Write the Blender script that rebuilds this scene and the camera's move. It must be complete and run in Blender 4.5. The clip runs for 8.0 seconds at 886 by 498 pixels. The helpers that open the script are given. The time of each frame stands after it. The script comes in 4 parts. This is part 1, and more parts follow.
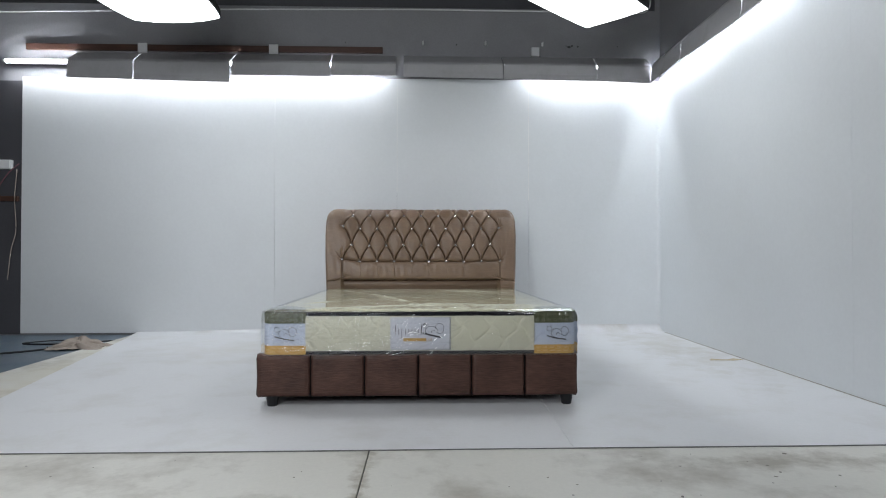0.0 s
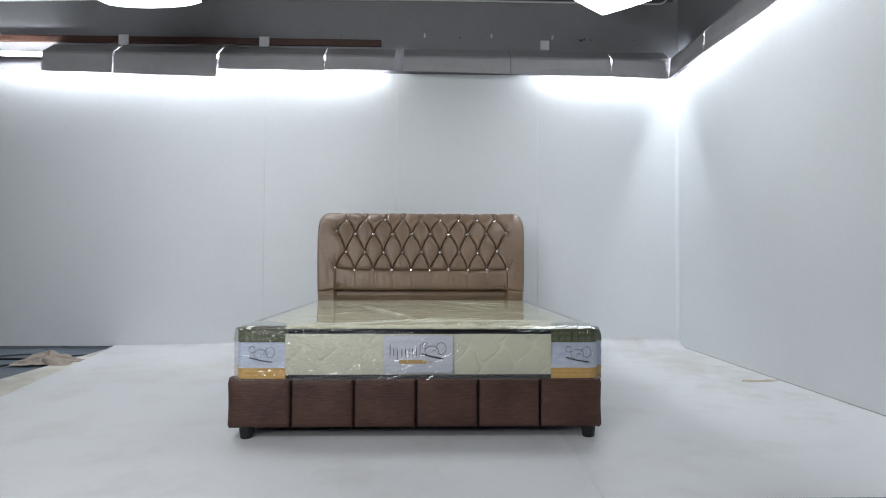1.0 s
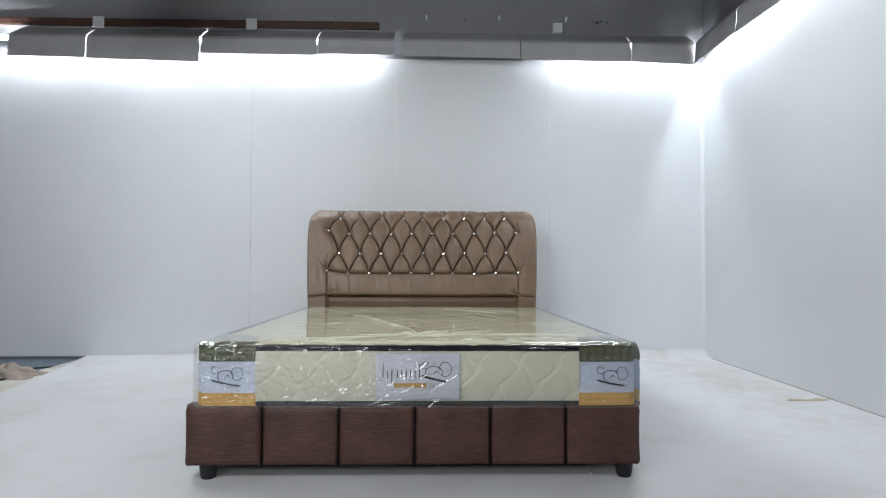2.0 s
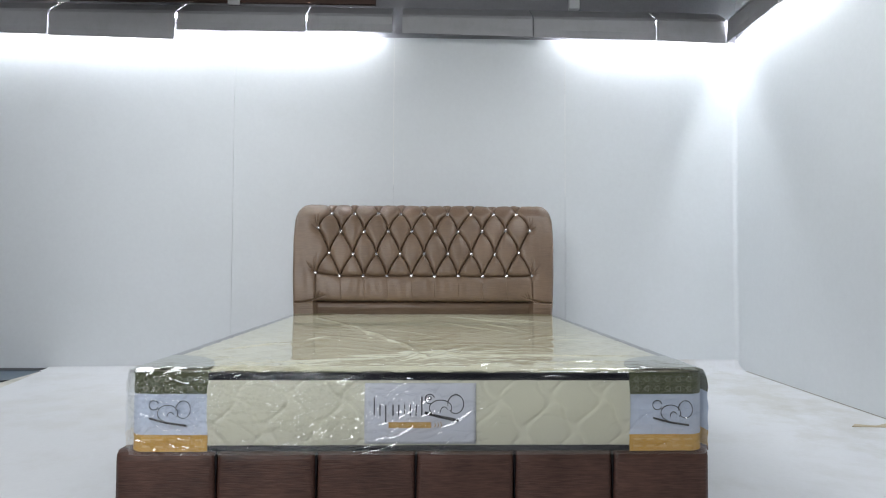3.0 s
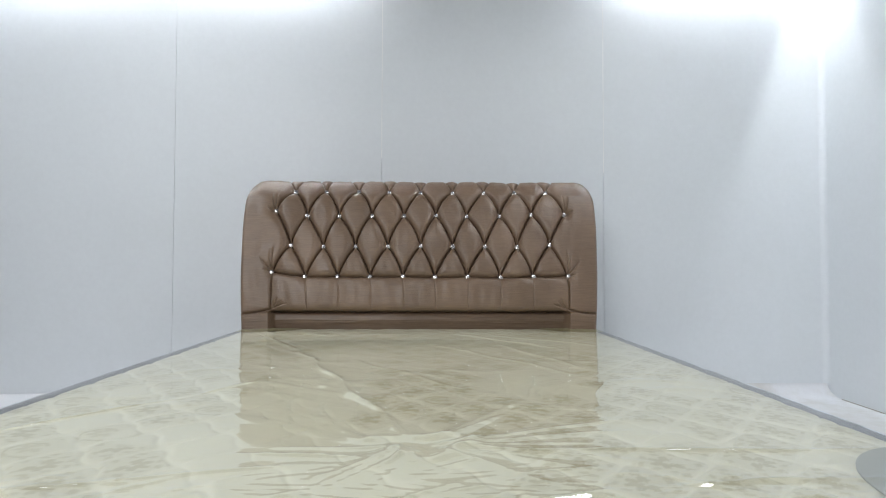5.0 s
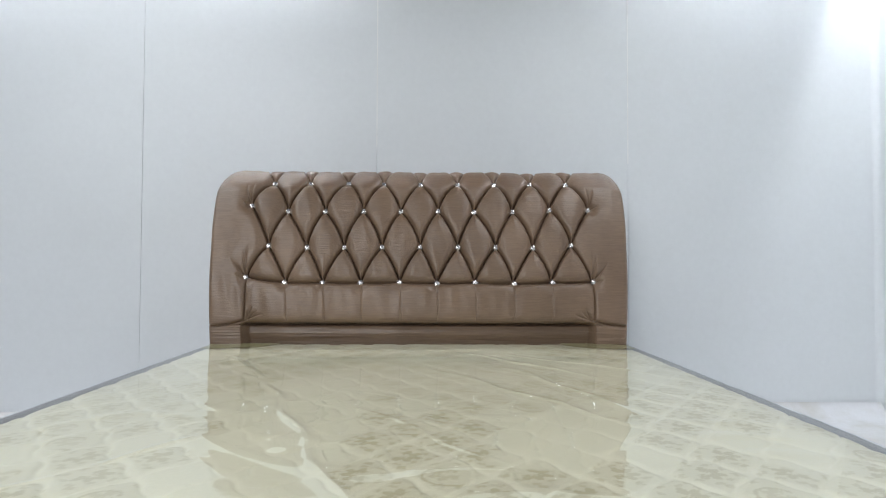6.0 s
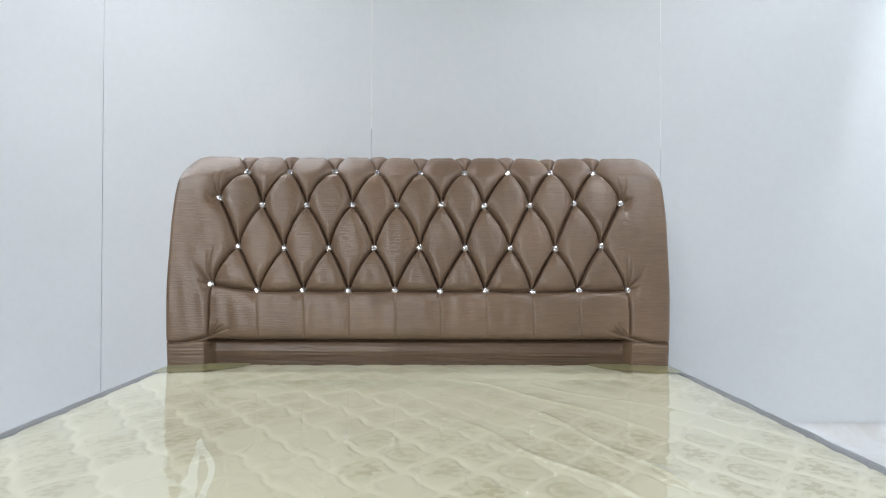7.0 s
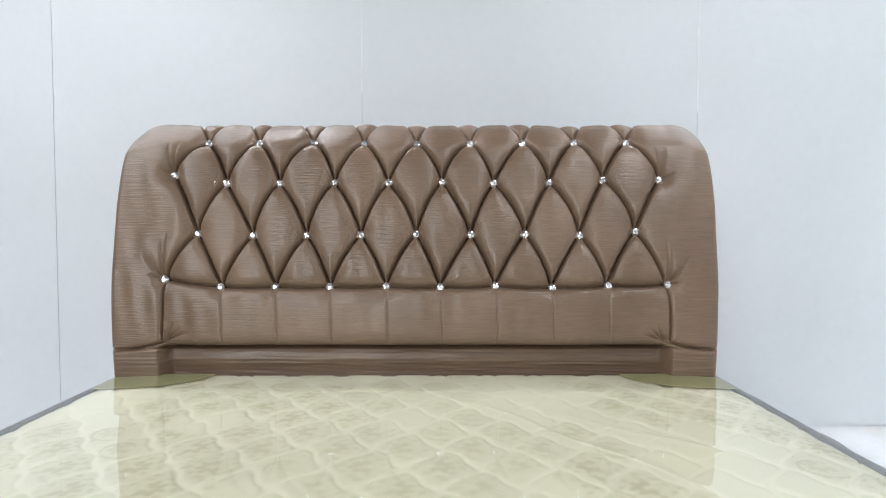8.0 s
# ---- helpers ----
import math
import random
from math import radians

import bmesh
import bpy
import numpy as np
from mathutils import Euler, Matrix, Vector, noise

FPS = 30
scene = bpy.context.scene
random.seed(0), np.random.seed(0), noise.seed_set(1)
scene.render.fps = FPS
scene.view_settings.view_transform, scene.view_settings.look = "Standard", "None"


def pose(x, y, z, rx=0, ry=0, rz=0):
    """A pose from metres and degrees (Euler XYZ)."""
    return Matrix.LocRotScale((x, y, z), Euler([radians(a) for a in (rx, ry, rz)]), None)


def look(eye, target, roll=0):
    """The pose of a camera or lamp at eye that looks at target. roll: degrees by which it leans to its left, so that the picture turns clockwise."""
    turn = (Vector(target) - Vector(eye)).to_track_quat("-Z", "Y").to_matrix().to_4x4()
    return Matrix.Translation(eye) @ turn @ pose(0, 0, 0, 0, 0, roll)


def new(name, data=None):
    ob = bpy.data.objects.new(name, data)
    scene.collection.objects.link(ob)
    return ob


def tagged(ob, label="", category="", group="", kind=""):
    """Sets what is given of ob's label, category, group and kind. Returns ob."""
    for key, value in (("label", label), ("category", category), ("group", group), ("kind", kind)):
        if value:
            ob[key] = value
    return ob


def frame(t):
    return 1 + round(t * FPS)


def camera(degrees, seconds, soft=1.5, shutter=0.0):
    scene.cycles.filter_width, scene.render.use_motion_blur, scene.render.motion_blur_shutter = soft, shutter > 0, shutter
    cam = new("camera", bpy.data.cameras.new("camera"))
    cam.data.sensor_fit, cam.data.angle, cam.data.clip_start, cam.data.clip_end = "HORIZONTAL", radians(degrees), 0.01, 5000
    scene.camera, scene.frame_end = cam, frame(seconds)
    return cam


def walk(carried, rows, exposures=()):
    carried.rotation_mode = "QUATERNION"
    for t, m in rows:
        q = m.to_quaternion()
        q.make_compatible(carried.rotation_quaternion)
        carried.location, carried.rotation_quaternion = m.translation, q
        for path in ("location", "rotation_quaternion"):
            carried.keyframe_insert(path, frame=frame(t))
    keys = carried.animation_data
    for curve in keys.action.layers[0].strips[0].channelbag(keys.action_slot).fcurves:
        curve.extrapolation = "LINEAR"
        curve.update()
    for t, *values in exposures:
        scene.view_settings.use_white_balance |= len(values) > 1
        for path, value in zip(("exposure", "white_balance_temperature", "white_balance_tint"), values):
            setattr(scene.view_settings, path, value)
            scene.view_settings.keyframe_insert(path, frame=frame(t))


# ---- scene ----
cam = camera(72.1, 8.0, 1.05)
PATH = [
    (0, (0.068, -0.078, 0.734), (0.134, 1.921, 0.761), 0.0),
    (0.5, (0.072, 0.144, 0.745), (0.132, 2.143, 0.781), 0.1),
    (1, (0.079, 0.355, 0.737), (0.139, 2.354, 0.79), 0.2),
    (1.5, (0.088, 0.59, 0.732), (0.14, 2.589, 0.792), 0.2),
    (3, (0.072, 1.352, 0.743), (0.124, 3.35, 0.809), 0.3),
    (3.5, (0.062, 1.627, 0.732), (0.115, 3.625, 0.798), 0.4),
    (4, (0.066, 1.891, 0.737), (0.118, 3.89, 0.806), 0.3),
    (4.5, (0.084, 2.151, 0.734), (0.133, 4.149, 0.799), 0.2),
    (6, (0.097, 2.801, 0.763), (0.135, 4.8, 0.82), 0.2),
    (6.5, (0.097, 3.001, 0.768), (0.133, 5.0, 0.818), 0.2),
    (7, (0.108, 3.204, 0.813), (0.129, 5.203, 0.835), 0.2),
    (7.5, (0.11, 3.355, 0.854), (0.121, 5.355, 0.834), 0.2),
    (8, (0.124, 3.55, 0.865), (0.127, 5.548, 0.787), 0.0),
]
walk(cam, [(t, look(eye, target, roll)) for t, eye, target, roll in PATH],
     [(0.0, -0.08), (1.5, 0.06), (3.5, 0.11), (4.5, 0.09), (6.0, 0.18), (7.0, 0.32), (8.0, 0.54)])

# ---- world and light ----
world = bpy.data.worlds.new("world")
scene.world = world
world.use_nodes = True
world.node_tree.nodes["Background"].inputs[0].default_value = (0.6, 0.7, 0.8, 1)
world.node_tree.nodes["Background"].inputs[1].default_value = 0.0
TUBE_POWER, SIDE_TUBE_POWER, SOFTBOX_POWER, ADDED_KEY_POWER = 73.0, 36.0, 10.0, 16.0


# ---- materials ----
def mat(name, base, rough=0.5, metal=0.0, spec=0.5, vary=0.06, scale=6.0, fine=120.0, bump=0.05, stretch=(1, 1, 1),
        dirt=None, dirt_amount=0.0, dirt_scale=2.0, rough_vary=0.08, coat=0.0, sheen=0.0):
    """A painted or woven surface: base colour varied at two scales, fine relief, stains with their own shape."""
    m = bpy.data.materials.new(name)
    m.use_nodes = True
    nt = m.node_tree
    n, l = nt.nodes, nt.links
    b = n["Principled BSDF"]
    b.inputs["Metallic"].default_value = metal
    b.inputs["Specular IOR Level"].default_value = spec
    b.inputs["Coat Weight"].default_value = coat
    b.inputs["Coat Roughness"].default_value = 0.15
    b.inputs["Sheen Weight"].default_value = sheen
    b.inputs["Sheen Roughness"].default_value = 0.4
    tc = n.new("ShaderNodeTexCoord")
    mp = n.new("ShaderNodeMapping")
    mp.inputs["Scale"].default_value = stretch
    l.new(tc.outputs["Object"], mp.inputs["Vector"])
    big = n.new("ShaderNodeTexNoise")
    big.inputs["Scale"].default_value = scale
    big.inputs["Detail"].default_value = 5
    l.new(tc.outputs["Object"], big.inputs["Vector"])
    small = n.new("ShaderNodeTexNoise")
    small.inputs["Scale"].default_value = fine
    small.inputs["Detail"].default_value = 3
    l.new(mp.outputs[0], small.inputs["Vector"])
    add = n.new("ShaderNodeMath")
    add.operation = "ADD"
    l.new(big.outputs["Fac"], add.inputs[0])
    l.new(small.outputs["Fac"], add.inputs[1])
    rng = n.new("ShaderNodeMapRange")
    rng.inputs["From Min"].default_value, rng.inputs["From Max"].default_value = 0.6, 1.4
    rng.inputs["To Min"].default_value, rng.inputs["To Max"].default_value = 1 - vary, 1 + vary
    l.new(add.outputs[0], rng.inputs["Value"])
    mul = n.new("ShaderNodeVectorMath")
    mul.operation = "SCALE"
    mul.inputs[0].default_value = base
    l.new(rng.outputs[0], mul.inputs["Scale"])
    col = mul.outputs[0]
    if dirt is not None:
        st = n.new("ShaderNodeTexNoise")
        st.inputs["Scale"].default_value = dirt_scale
        st.inputs["Detail"].default_value = 8
        st.inputs["Roughness"].default_value = 0.65
        l.new(tc.outputs["Object"], st.inputs["Vector"])
        sr = n.new("ShaderNodeMapRange")
        sr.inputs["From Min"].default_value, sr.inputs["From Max"].default_value = 0.50, 0.72
        sr.inputs["To Max"].default_value = dirt_amount
        l.new(st.outputs["Fac"], sr.inputs["Value"])
        mx = n.new("ShaderNodeMix")
        mx.data_type = "RGBA"
        l.new(sr.outputs[0], mx.inputs[0])
        l.new(col, mx.inputs[6])
        mx.inputs[7].default_value = (*dirt, 1)
        col = mx.outputs[2]
    l.new(col, b.inputs["Base Color"])
    rr = n.new("ShaderNodeMapRange")
    rr.inputs["From Min"].default_value, rr.inputs["From Max"].default_value = 0.3, 0.7
    rr.inputs["To Min"].default_value, rr.inputs["To Max"].default_value = max(0.02, rough - rough_vary), rough + rough_vary
    l.new(big.outputs["Fac"], rr.inputs["Value"])
    l.new(rr.outputs[0], b.inputs["Roughness"])
    bp = n.new("ShaderNodeBump")
    bp.inputs["Strength"].default_value = bump
    bp.inputs["Distance"].default_value = 0.003
    l.new(small.outputs["Fac"], bp.inputs["Height"])
    l.new(bp.outputs[0], b.inputs["Normal"])
    return m


def glow(name, colour, strength):
    m = bpy.data.materials.new(name)
    m.use_nodes = True
    b = m.node_tree.nodes["Principled BSDF"]
    b.inputs["Base Color"].default_value = (0.8, 0.8, 0.8, 1)
    b.inputs["Emission Color"].default_value = (*colour, 1)
    b.inputs["Emission Strength"].default_value = strength
    return m


def film_material(name, rough, ripple, ior):
    """Clear plastic film: see-through, with Fresnel gloss."""
    m = bpy.data.materials.new(name)
    m.use_nodes = True
    nt = m.node_tree
    n, l = nt.nodes, nt.links
    n.remove(n["Principled BSDF"])
    out = n["Material Output"]
    tr = n.new("ShaderNodeBsdfTransparent")
    tr.inputs[0].default_value = (0.97, 0.97, 0.96, 1)
    gl = n.new("ShaderNodeBsdfGlossy")
    gl.inputs["Color"].default_value = (0.95, 0.97, 1, 1)
    gl.inputs["Roughness"].default_value = rough
    fr = n.new("ShaderNodeFresnel")
    fr.inputs["IOR"].default_value = ior
    tc = n.new("ShaderNodeTexCoord")
    mp = n.new("ShaderNodeMapping")
    mp.inputs["Scale"].default_value = (1.0, 1.6, 1.0)
    l.new(tc.outputs["Object"], mp.inputs["Vector"])
    nz = n.new("ShaderNodeTexNoise")
    nz.inputs["Scale"].default_value = 9
    nz.inputs["Detail"].default_value = 4
    l.new(mp.outputs[0], nz.inputs["Vector"])
    bp = n.new("ShaderNodeBump")
    bp.inputs["Strength"].default_value = ripple
    bp.inputs["Distance"].default_value = 0.004
    l.new(nz.outputs["Fac"], bp.inputs["Height"])
    l.new(bp.outputs[0], gl.inputs["Normal"])
    l.new(bp.outputs[0], fr.inputs["Normal"])
    mx = n.new("ShaderNodeMixShader")
    l.new(fr.outputs[0], mx.inputs[0])
    l.new(tr.outputs[0], mx.inputs[1])
    l.new(gl.outputs[0], mx.inputs[2])
    l.new(mx.outputs[0], out.inputs["Surface"])
    return m


PANEL = mat("white_wall_board", (0.72, 0.75, 0.772), 0.45, vary=0.025, scale=1.3, fine=40, bump=0.03, dirt=(0.6, 0.6, 0.57), dirt_amount=0.12, dirt_scale=1.1)
SHEET = mat("white_vinyl_sheet", (0.74, 0.75, 0.77), 0.4, vary=0.03, scale=2.2, fine=60, bump=0.04, dirt=(0.5, 0.48, 0.43), dirt_amount=0.32, dirt_scale=2.6)
BOARD = mat("cream_board", (0.69, 0.68, 0.63), 0.45, vary=0.05, scale=2.0, fine=70, bump=0.04, dirt=(0.27, 0.24, 0.19), dirt_amount=0.9, dirt_scale=1.5)


def stain_patch(m, centre, size, tone, amount, scale):
    """A worn, dirty patch with an uneven edge, round a place on the floor."""
    n, l = m.node_tree.nodes, m.node_tree.links
    b = n["Principled BSDF"]
    old = b.inputs["Base Color"].links[0].from_socket
    tc = n.new("ShaderNodeTexCoord")
    sub = n.new("ShaderNodeVectorMath")
    sub.operation = "SUBTRACT"
    l.new(tc.outputs["Object"], sub.inputs[0])
    sub.inputs[1].default_value = (*centre, 0)
    div = n.new("ShaderNodeVectorMath")
    div.operation = "DIVIDE"
    l.new(sub.outputs[0], div.inputs[0])
    div.inputs[1].default_value = (*size, 10)
    ln = n.new("ShaderNodeVectorMath")
    ln.operation = "LENGTH"
    l.new(div.outputs[0], ln.inputs[0])
    nz = n.new("ShaderNodeTexNoise")
    nz.inputs["Scale"].default_value = scale
    nz.inputs["Detail"].default_value = 8
    nz.inputs["Roughness"].default_value = 0.65
    l.new(tc.outputs["Object"], nz.inputs["Vector"])
    sc = n.new("ShaderNodeMath")
    sc.operation = "MULTIPLY_ADD"
    l.new(nz.outputs["Fac"], sc.inputs[0])
    sc.inputs[1].default_value = 3.4
    sc.inputs[2].default_value = -1.3
    df = n.new("ShaderNodeMath")
    df.operation = "SUBTRACT"
    l.new(sc.outputs[0], df.inputs[0])
    l.new(ln.outputs["Value"], df.inputs[1])
    rg = n.new("ShaderNodeMapRange")
    rg.inputs["From Min"].default_value, rg.inputs["From Max"].default_value = -0.45, 0.55
    rg.inputs["To Max"].default_value = amount
    l.new(df.outputs[0], rg.inputs["Value"])
    mx = n.new("ShaderNodeMix")
    mx.data_type = "RGBA"
    l.new(rg.outputs[0], mx.inputs[0])
    l.new(old, mx.inputs[6])
    mx.inputs[7].default_value = (*tone, 1)
    l.new(mx.outputs[2], b.inputs["Base Color"])


stain_patch(BOARD, (-0.145, 2.0), (0.045, 0.9), (0.30, 0.26, 0.20), 0.75, 14)
stain_patch(BOARD, (1.45, 2.18), (0.75, 0.14), (0.29, 0.26, 0.21), 0.75, 7)
stain_patch(BOARD, (-2.3, 4.2), (0.5, 2.5), (0.60, 0.56, 0.44), 0.6, 3)
stain_patch(SHEET, (2.1, 5.0), (0.45, 1.6), (0.52, 0.50, 0.44), 0.6, 5)
stain_patch(SHEET, (-1.2, 4.9), (1.2, 0.9), (0.62, 0.61, 0.57), 0.5, 4)
CONCRETE = mat("blue_grey_floor_paint", (0.10, 0.135, 0.17), 0.45, vary=0.2, scale=3, fine=80, bump=0.15, dirt=(0.2, 0.2, 0.2), dirt_amount=0.4)
GREYWALL = mat("grey_wall_paint", (0.27, 0.27, 0.288), 0.6, vary=0.1, scale=2.5, fine=90, bump=0.15, dirt=(0.17, 0.17, 0.18), dirt_amount=0.5, dirt_scale=1.2)
DARKWALL = mat("dark_grey_matte", (0.07, 0.07, 0.08), 0.6, vary=0.15, scale=3, fine=90, bump=0.1)
BAFFLE = mat("grey_baffle_card", (0.44, 0.44, 0.455), 0.5, vary=0.06, scale=5, fine=150, bump=0.03, dirt=(0.24, 0.23, 0.21), dirt_amount=0.3, dirt_scale=5)
BATTEN = mat("brown_wood", (0.075, 0.036, 0.025), 0.5, vary=0.3, scale=6, fine=60, stretch=(0.1, 1, 1), bump=0.2)
WHITEPLASTIC = mat("white_plastic", (0.72, 0.73, 0.74), 0.35, vary=0.03, bump=0.0)
BLACKPLASTIC = mat("black_plastic", (0.014, 0.014, 0.016), 0.45, spec=0.3, vary=0.1, bump=0.02)
BLACKCLOTH = mat("black_softbox_cloth", (0.02, 0.02, 0.022), 0.8, vary=0.2, bump=0.2)
RAG = mat("cream_rag", (0.36, 0.31, 0.27), 0.9, vary=0.12, scale=14, fine=300, bump=0.4, dirt=(0.25, 0.2, 0.17), dirt_amount=0.4, dirt_scale=8)
SATIN = mat("bronze_satin", (0.183, 0.120, 0.079), 0.34, vary=0.26, scale=5, fine=60, stretch=(0.2, 6, 6), bump=0.36, spec=0.58, rough_vary=0.03, sheen=0.0)
LEATHER = mat("dark_brown_leatherette", (0.074, 0.037, 0.028), 0.42, vary=0.55, scale=6, fine=60, stretch=(0.4, 5, 5), bump=0.6, spec=0.28)
PIPING = mat("dark_piping", (0.010, 0.008, 0.009), 0.75, spec=0.1, vary=0.1, bump=0.02)
NAVY = mat("black_tape", (0.009, 0.009, 0.014), 0.6, spec=0.15, vary=0.1, fine=200, bump=0.2)
TICKING = mat("cream_quilted_fabric", (0.57, 0.555, 0.45), 0.7, vary=0.04, scale=9, fine=160, bump=0.12)
OLIVE = mat("olive_green_cap", (0.08, 0.09, 0.042), 0.6, vary=0.2, scale=20, fine=140, bump=0.15)
PALEBLUE = mat("pale_blue_cap", (0.52, 0.58, 0.70), 0.55, vary=0.05, fine=140, bump=0.1)
OCHRE = mat("ochre_cap", (0.55, 0.33, 0.07), 0.55, vary=0.12, scale=25, fine=140, bump=0.12)
GREYTAPE = mat("grey_edge_tape", (0.16, 0.16, 0.18), 0.5, vary=0.2, scale=20, fine=140, bump=0.1)
CORNERGREY = mat("grey_green_corner", (0.36, 0.37, 0.33), 0.6, vary=0.06, scale=15, fine=140, bump=0.08)
OLIVEMARK = mat("pale_olive_ink", (0.26, 0.27, 0.19), 0.5, vary=0.1, bump=0.0)
OCHREMARK = mat("pale_ochre_ink", (0.62, 0.43, 0.17), 0.5, vary=0.1, bump=0.0)
LABELWHITE = mat("pale_label", (0.53, 0.55, 0.61), 0.5, vary=0.02, bump=0.02)
INK = mat("black_ink", (0.02, 0.02, 0.025), 0.5, vary=0.02, bump=0.0)
GOLDINK = mat("ochre_ink", (0.48, 0.30, 0.08), 0.5, vary=0.02, bump=0.0)
CRYSTAL = mat("cut_crystal", (0.93, 0.92, 0.94), 0.22, metal=0.85, vary=0.02, bump=0.0, rough_vary=0.02)
SEALANT = mat("white_sealant", (0.82, 0.83, 0.83), 0.3, vary=0.03, bump=0.05)
EDGESHADE = mat("edge_shade_grey", (0.16, 0.16, 0.16), 0.7, vary=0.5, scale=7, bump=0.1)
GRIMEJOINT = mat("grimy_sealant", (0.40, 0.38, 0.34), 0.6, vary=0.35, scale=9, bump=0.2)
STAIN = mat("dark_grime", (0.06, 0.06, 0.06), 0.7, vary=0.2)
TAN = mat("tan_scrap", (0.55, 0.47, 0.33), 0.6, vary=0.1, bump=0.1)
FILM_TOP = film_material("clear_film", 0.05, 0.12, 1.85)
FILM_FRONT = film_material("crinkled_film", 0.075, 0.15, 1.88)
TUBE = glow("lit_tube", (0.90, 0.945, 1.0), TUBE_POWER)
SIDE_TUBE = glow("lit_side_tube", (0.90, 0.945, 1.0), SIDE_TUBE_POWER)
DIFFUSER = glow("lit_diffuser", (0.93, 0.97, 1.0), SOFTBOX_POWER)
# cloth of the added front lights, which stay out of view
ADDED_KEY = glow("added_key_diffuser", (0.97, 0.98, 1.0), ADDED_KEY_POWER)


# ---- mesh tools ----
def obj(name, bm, material, smooth=False):
    me = bpy.data.meshes.new(name)
    bmesh.ops.recalc_face_normals(bm, faces=bm.faces)
    bm.to_mesh(me)
    bm.free()
    if material:
        me.materials.append(material)
    if smooth:
        me.polygons.foreach_set("use_smooth", [True] * len(me.polygons))
    return new(name, me)


def part(name, bm, material, parent, label="", smooth=False):
    o = obj(name, bm, material, smooth)
    o.parent = parent
    return tagged(o, label) if label else o


def thing(name, label, category, group="", kind="", at=(0, 0, 0)):
    o = new(name)
    o.location = at
    o.empty_display_size = 0.1
    return tagged(o, label, category, group, kind)


def box(x0, x1, y0, y1, z0, z1, bevel=0.0, seg=2):
    bm = bmesh.new()
    bmesh.ops.create_cube(bm, size=1, matrix=Matrix.LocRotScale(((x0 + x1) / 2, (y0 + y1) / 2, (z0 + z1) / 2), None, (x1 - x0, y1 - y0, z1 - z0)))
    if bevel:
        bmesh.ops.bevel(bm, geom=bm.edges[:], offset=bevel, segments=seg, profile=0.5, affect="EDGES")
    return bm


def grid_mesh(P, wrap=False):
    """A bmesh from an array of points (rows, columns, 3)."""
    bm = bmesh.new()
    r, c = P.shape[:2]
    vs = [bm.verts.new(p) for p in P.reshape(-1, 3).tolist()]
    for i in range(r - 1):
        for j in range(c - (0 if wrap else 1)):
            k = (j + 1) % c
            bm.faces.new((vs[i * c + j], vs[i * c + k], vs[(i + 1) * c + k], vs[(i + 1) * c + j]))
    return bm


def quick_grid(name, P, material, parent, label=""):
    """A smooth, dense sheet from an array of points (rows, columns, 3), made without a bmesh."""
    r, c = P.shape[:2]
    k = (np.arange(r - 1)[:, None] * c + np.arange(c - 1)[None, :]).ravel()
    quads = np.stack([k, k + 1, k + c + 1, k + c], axis=-1).astype(np.int32)
    me = bpy.data.meshes.new(name)
    me.vertices.add(r * c)
    me.vertices.foreach_set("co", P.reshape(-1).astype(np.float32))
    me.loops.add(quads.size)
    me.loops.foreach_set("vertex_index", quads.ravel())
    me.polygons.add(len(quads))
    me.polygons.foreach_set("loop_start", np.arange(0, quads.size, 4, dtype=np.int32))
    me.polygons.foreach_set("use_smooth", np.ones(len(quads), dtype=bool))
    me.update(calc_edges=True)
    me.materials.append(material)
    o = new(name, me)
    o.parent = parent
    return tagged(o, label) if label else o


def slab(P, off):
    """A sheet of points with thickness: the same sheet again at the offset, and a rim."""
    P = np.array(P, dtype=float)
    Q = P + np.array(off, dtype=float)
    r, c = P.shape[:2]
    bm = bmesh.new()
    A = [bm.verts.new(p) for p in P.reshape(-1, 3).tolist()]
    B = [bm.verts.new(p) for p in Q.reshape(-1, 3).tolist()]
    for i in range(r - 1):
        for j in range(c - 1):
            k = (i * c + j, i * c + j + 1, (i + 1) * c + j + 1, (i + 1) * c + j)
            bm.faces.new([A[q] for q in k])
            bm.faces.new([B[q] for q in reversed(k)])
    rim = [j for j in range(c)] + [i * c + c - 1 for i in range(1, r)] + [(r - 1) * c + j for j in range(c - 2, -1, -1)] + [i * c for i in range(r - 2, 0, -1)]
    for a, b in zip(rim, rim[1:] + rim[:1]):
        bm.faces.new((A[a], A[b], B[b], B[a]))
    return bm


def tube(points, r, n=8, closed_ends=True):
    """A round bar along a row of points."""
    pts = [Vector(p) for p in points]
    rows = []
    for i, p in enumerate(pts):
        d = (pts[min(i + 1, len(pts) - 1)] - pts[max(i - 1, 0)]).normalized()
        side = d.cross(Vector((0, 0, 1)))
        side = side.normalized() if side.length > 1e-4 else Vector((1, 0, 0))
        up = side.cross(d)
        rows.append([p + r * (math.cos(a) * side + math.sin(a) * up) for a in (2 * math.pi * k / n for k in range(n))])
    bm = grid_mesh(np.array(rows), wrap=True)
    if closed_ends:
        bm.verts.ensure_lookup_table()
        bm.faces.new(bm.verts[:n])
        bm.faces.new(bm.verts[-n:])
    return bm


def smooth_line(points, n=8):
    """Points along a smooth line through the given ones."""
    P = [Vector(p) for p in points]
    P = [2 * P[0] - P[1]] + P + [2 * P[-1] - P[-2]]
    out = []
    for i in range(1, len(P) - 2):
        for k in range(n):
            t = k / n
            a, b, c, d = P[i - 1], P[i], P[i + 1], P[i + 2]
            out.append(0.5 * (2 * b + (c - a) * t + (2 * a - 5 * b + 4 * c - d) * t * t + (3 * b - a - 3 * c + d) * t ** 3))
    return out + [P[-2]]


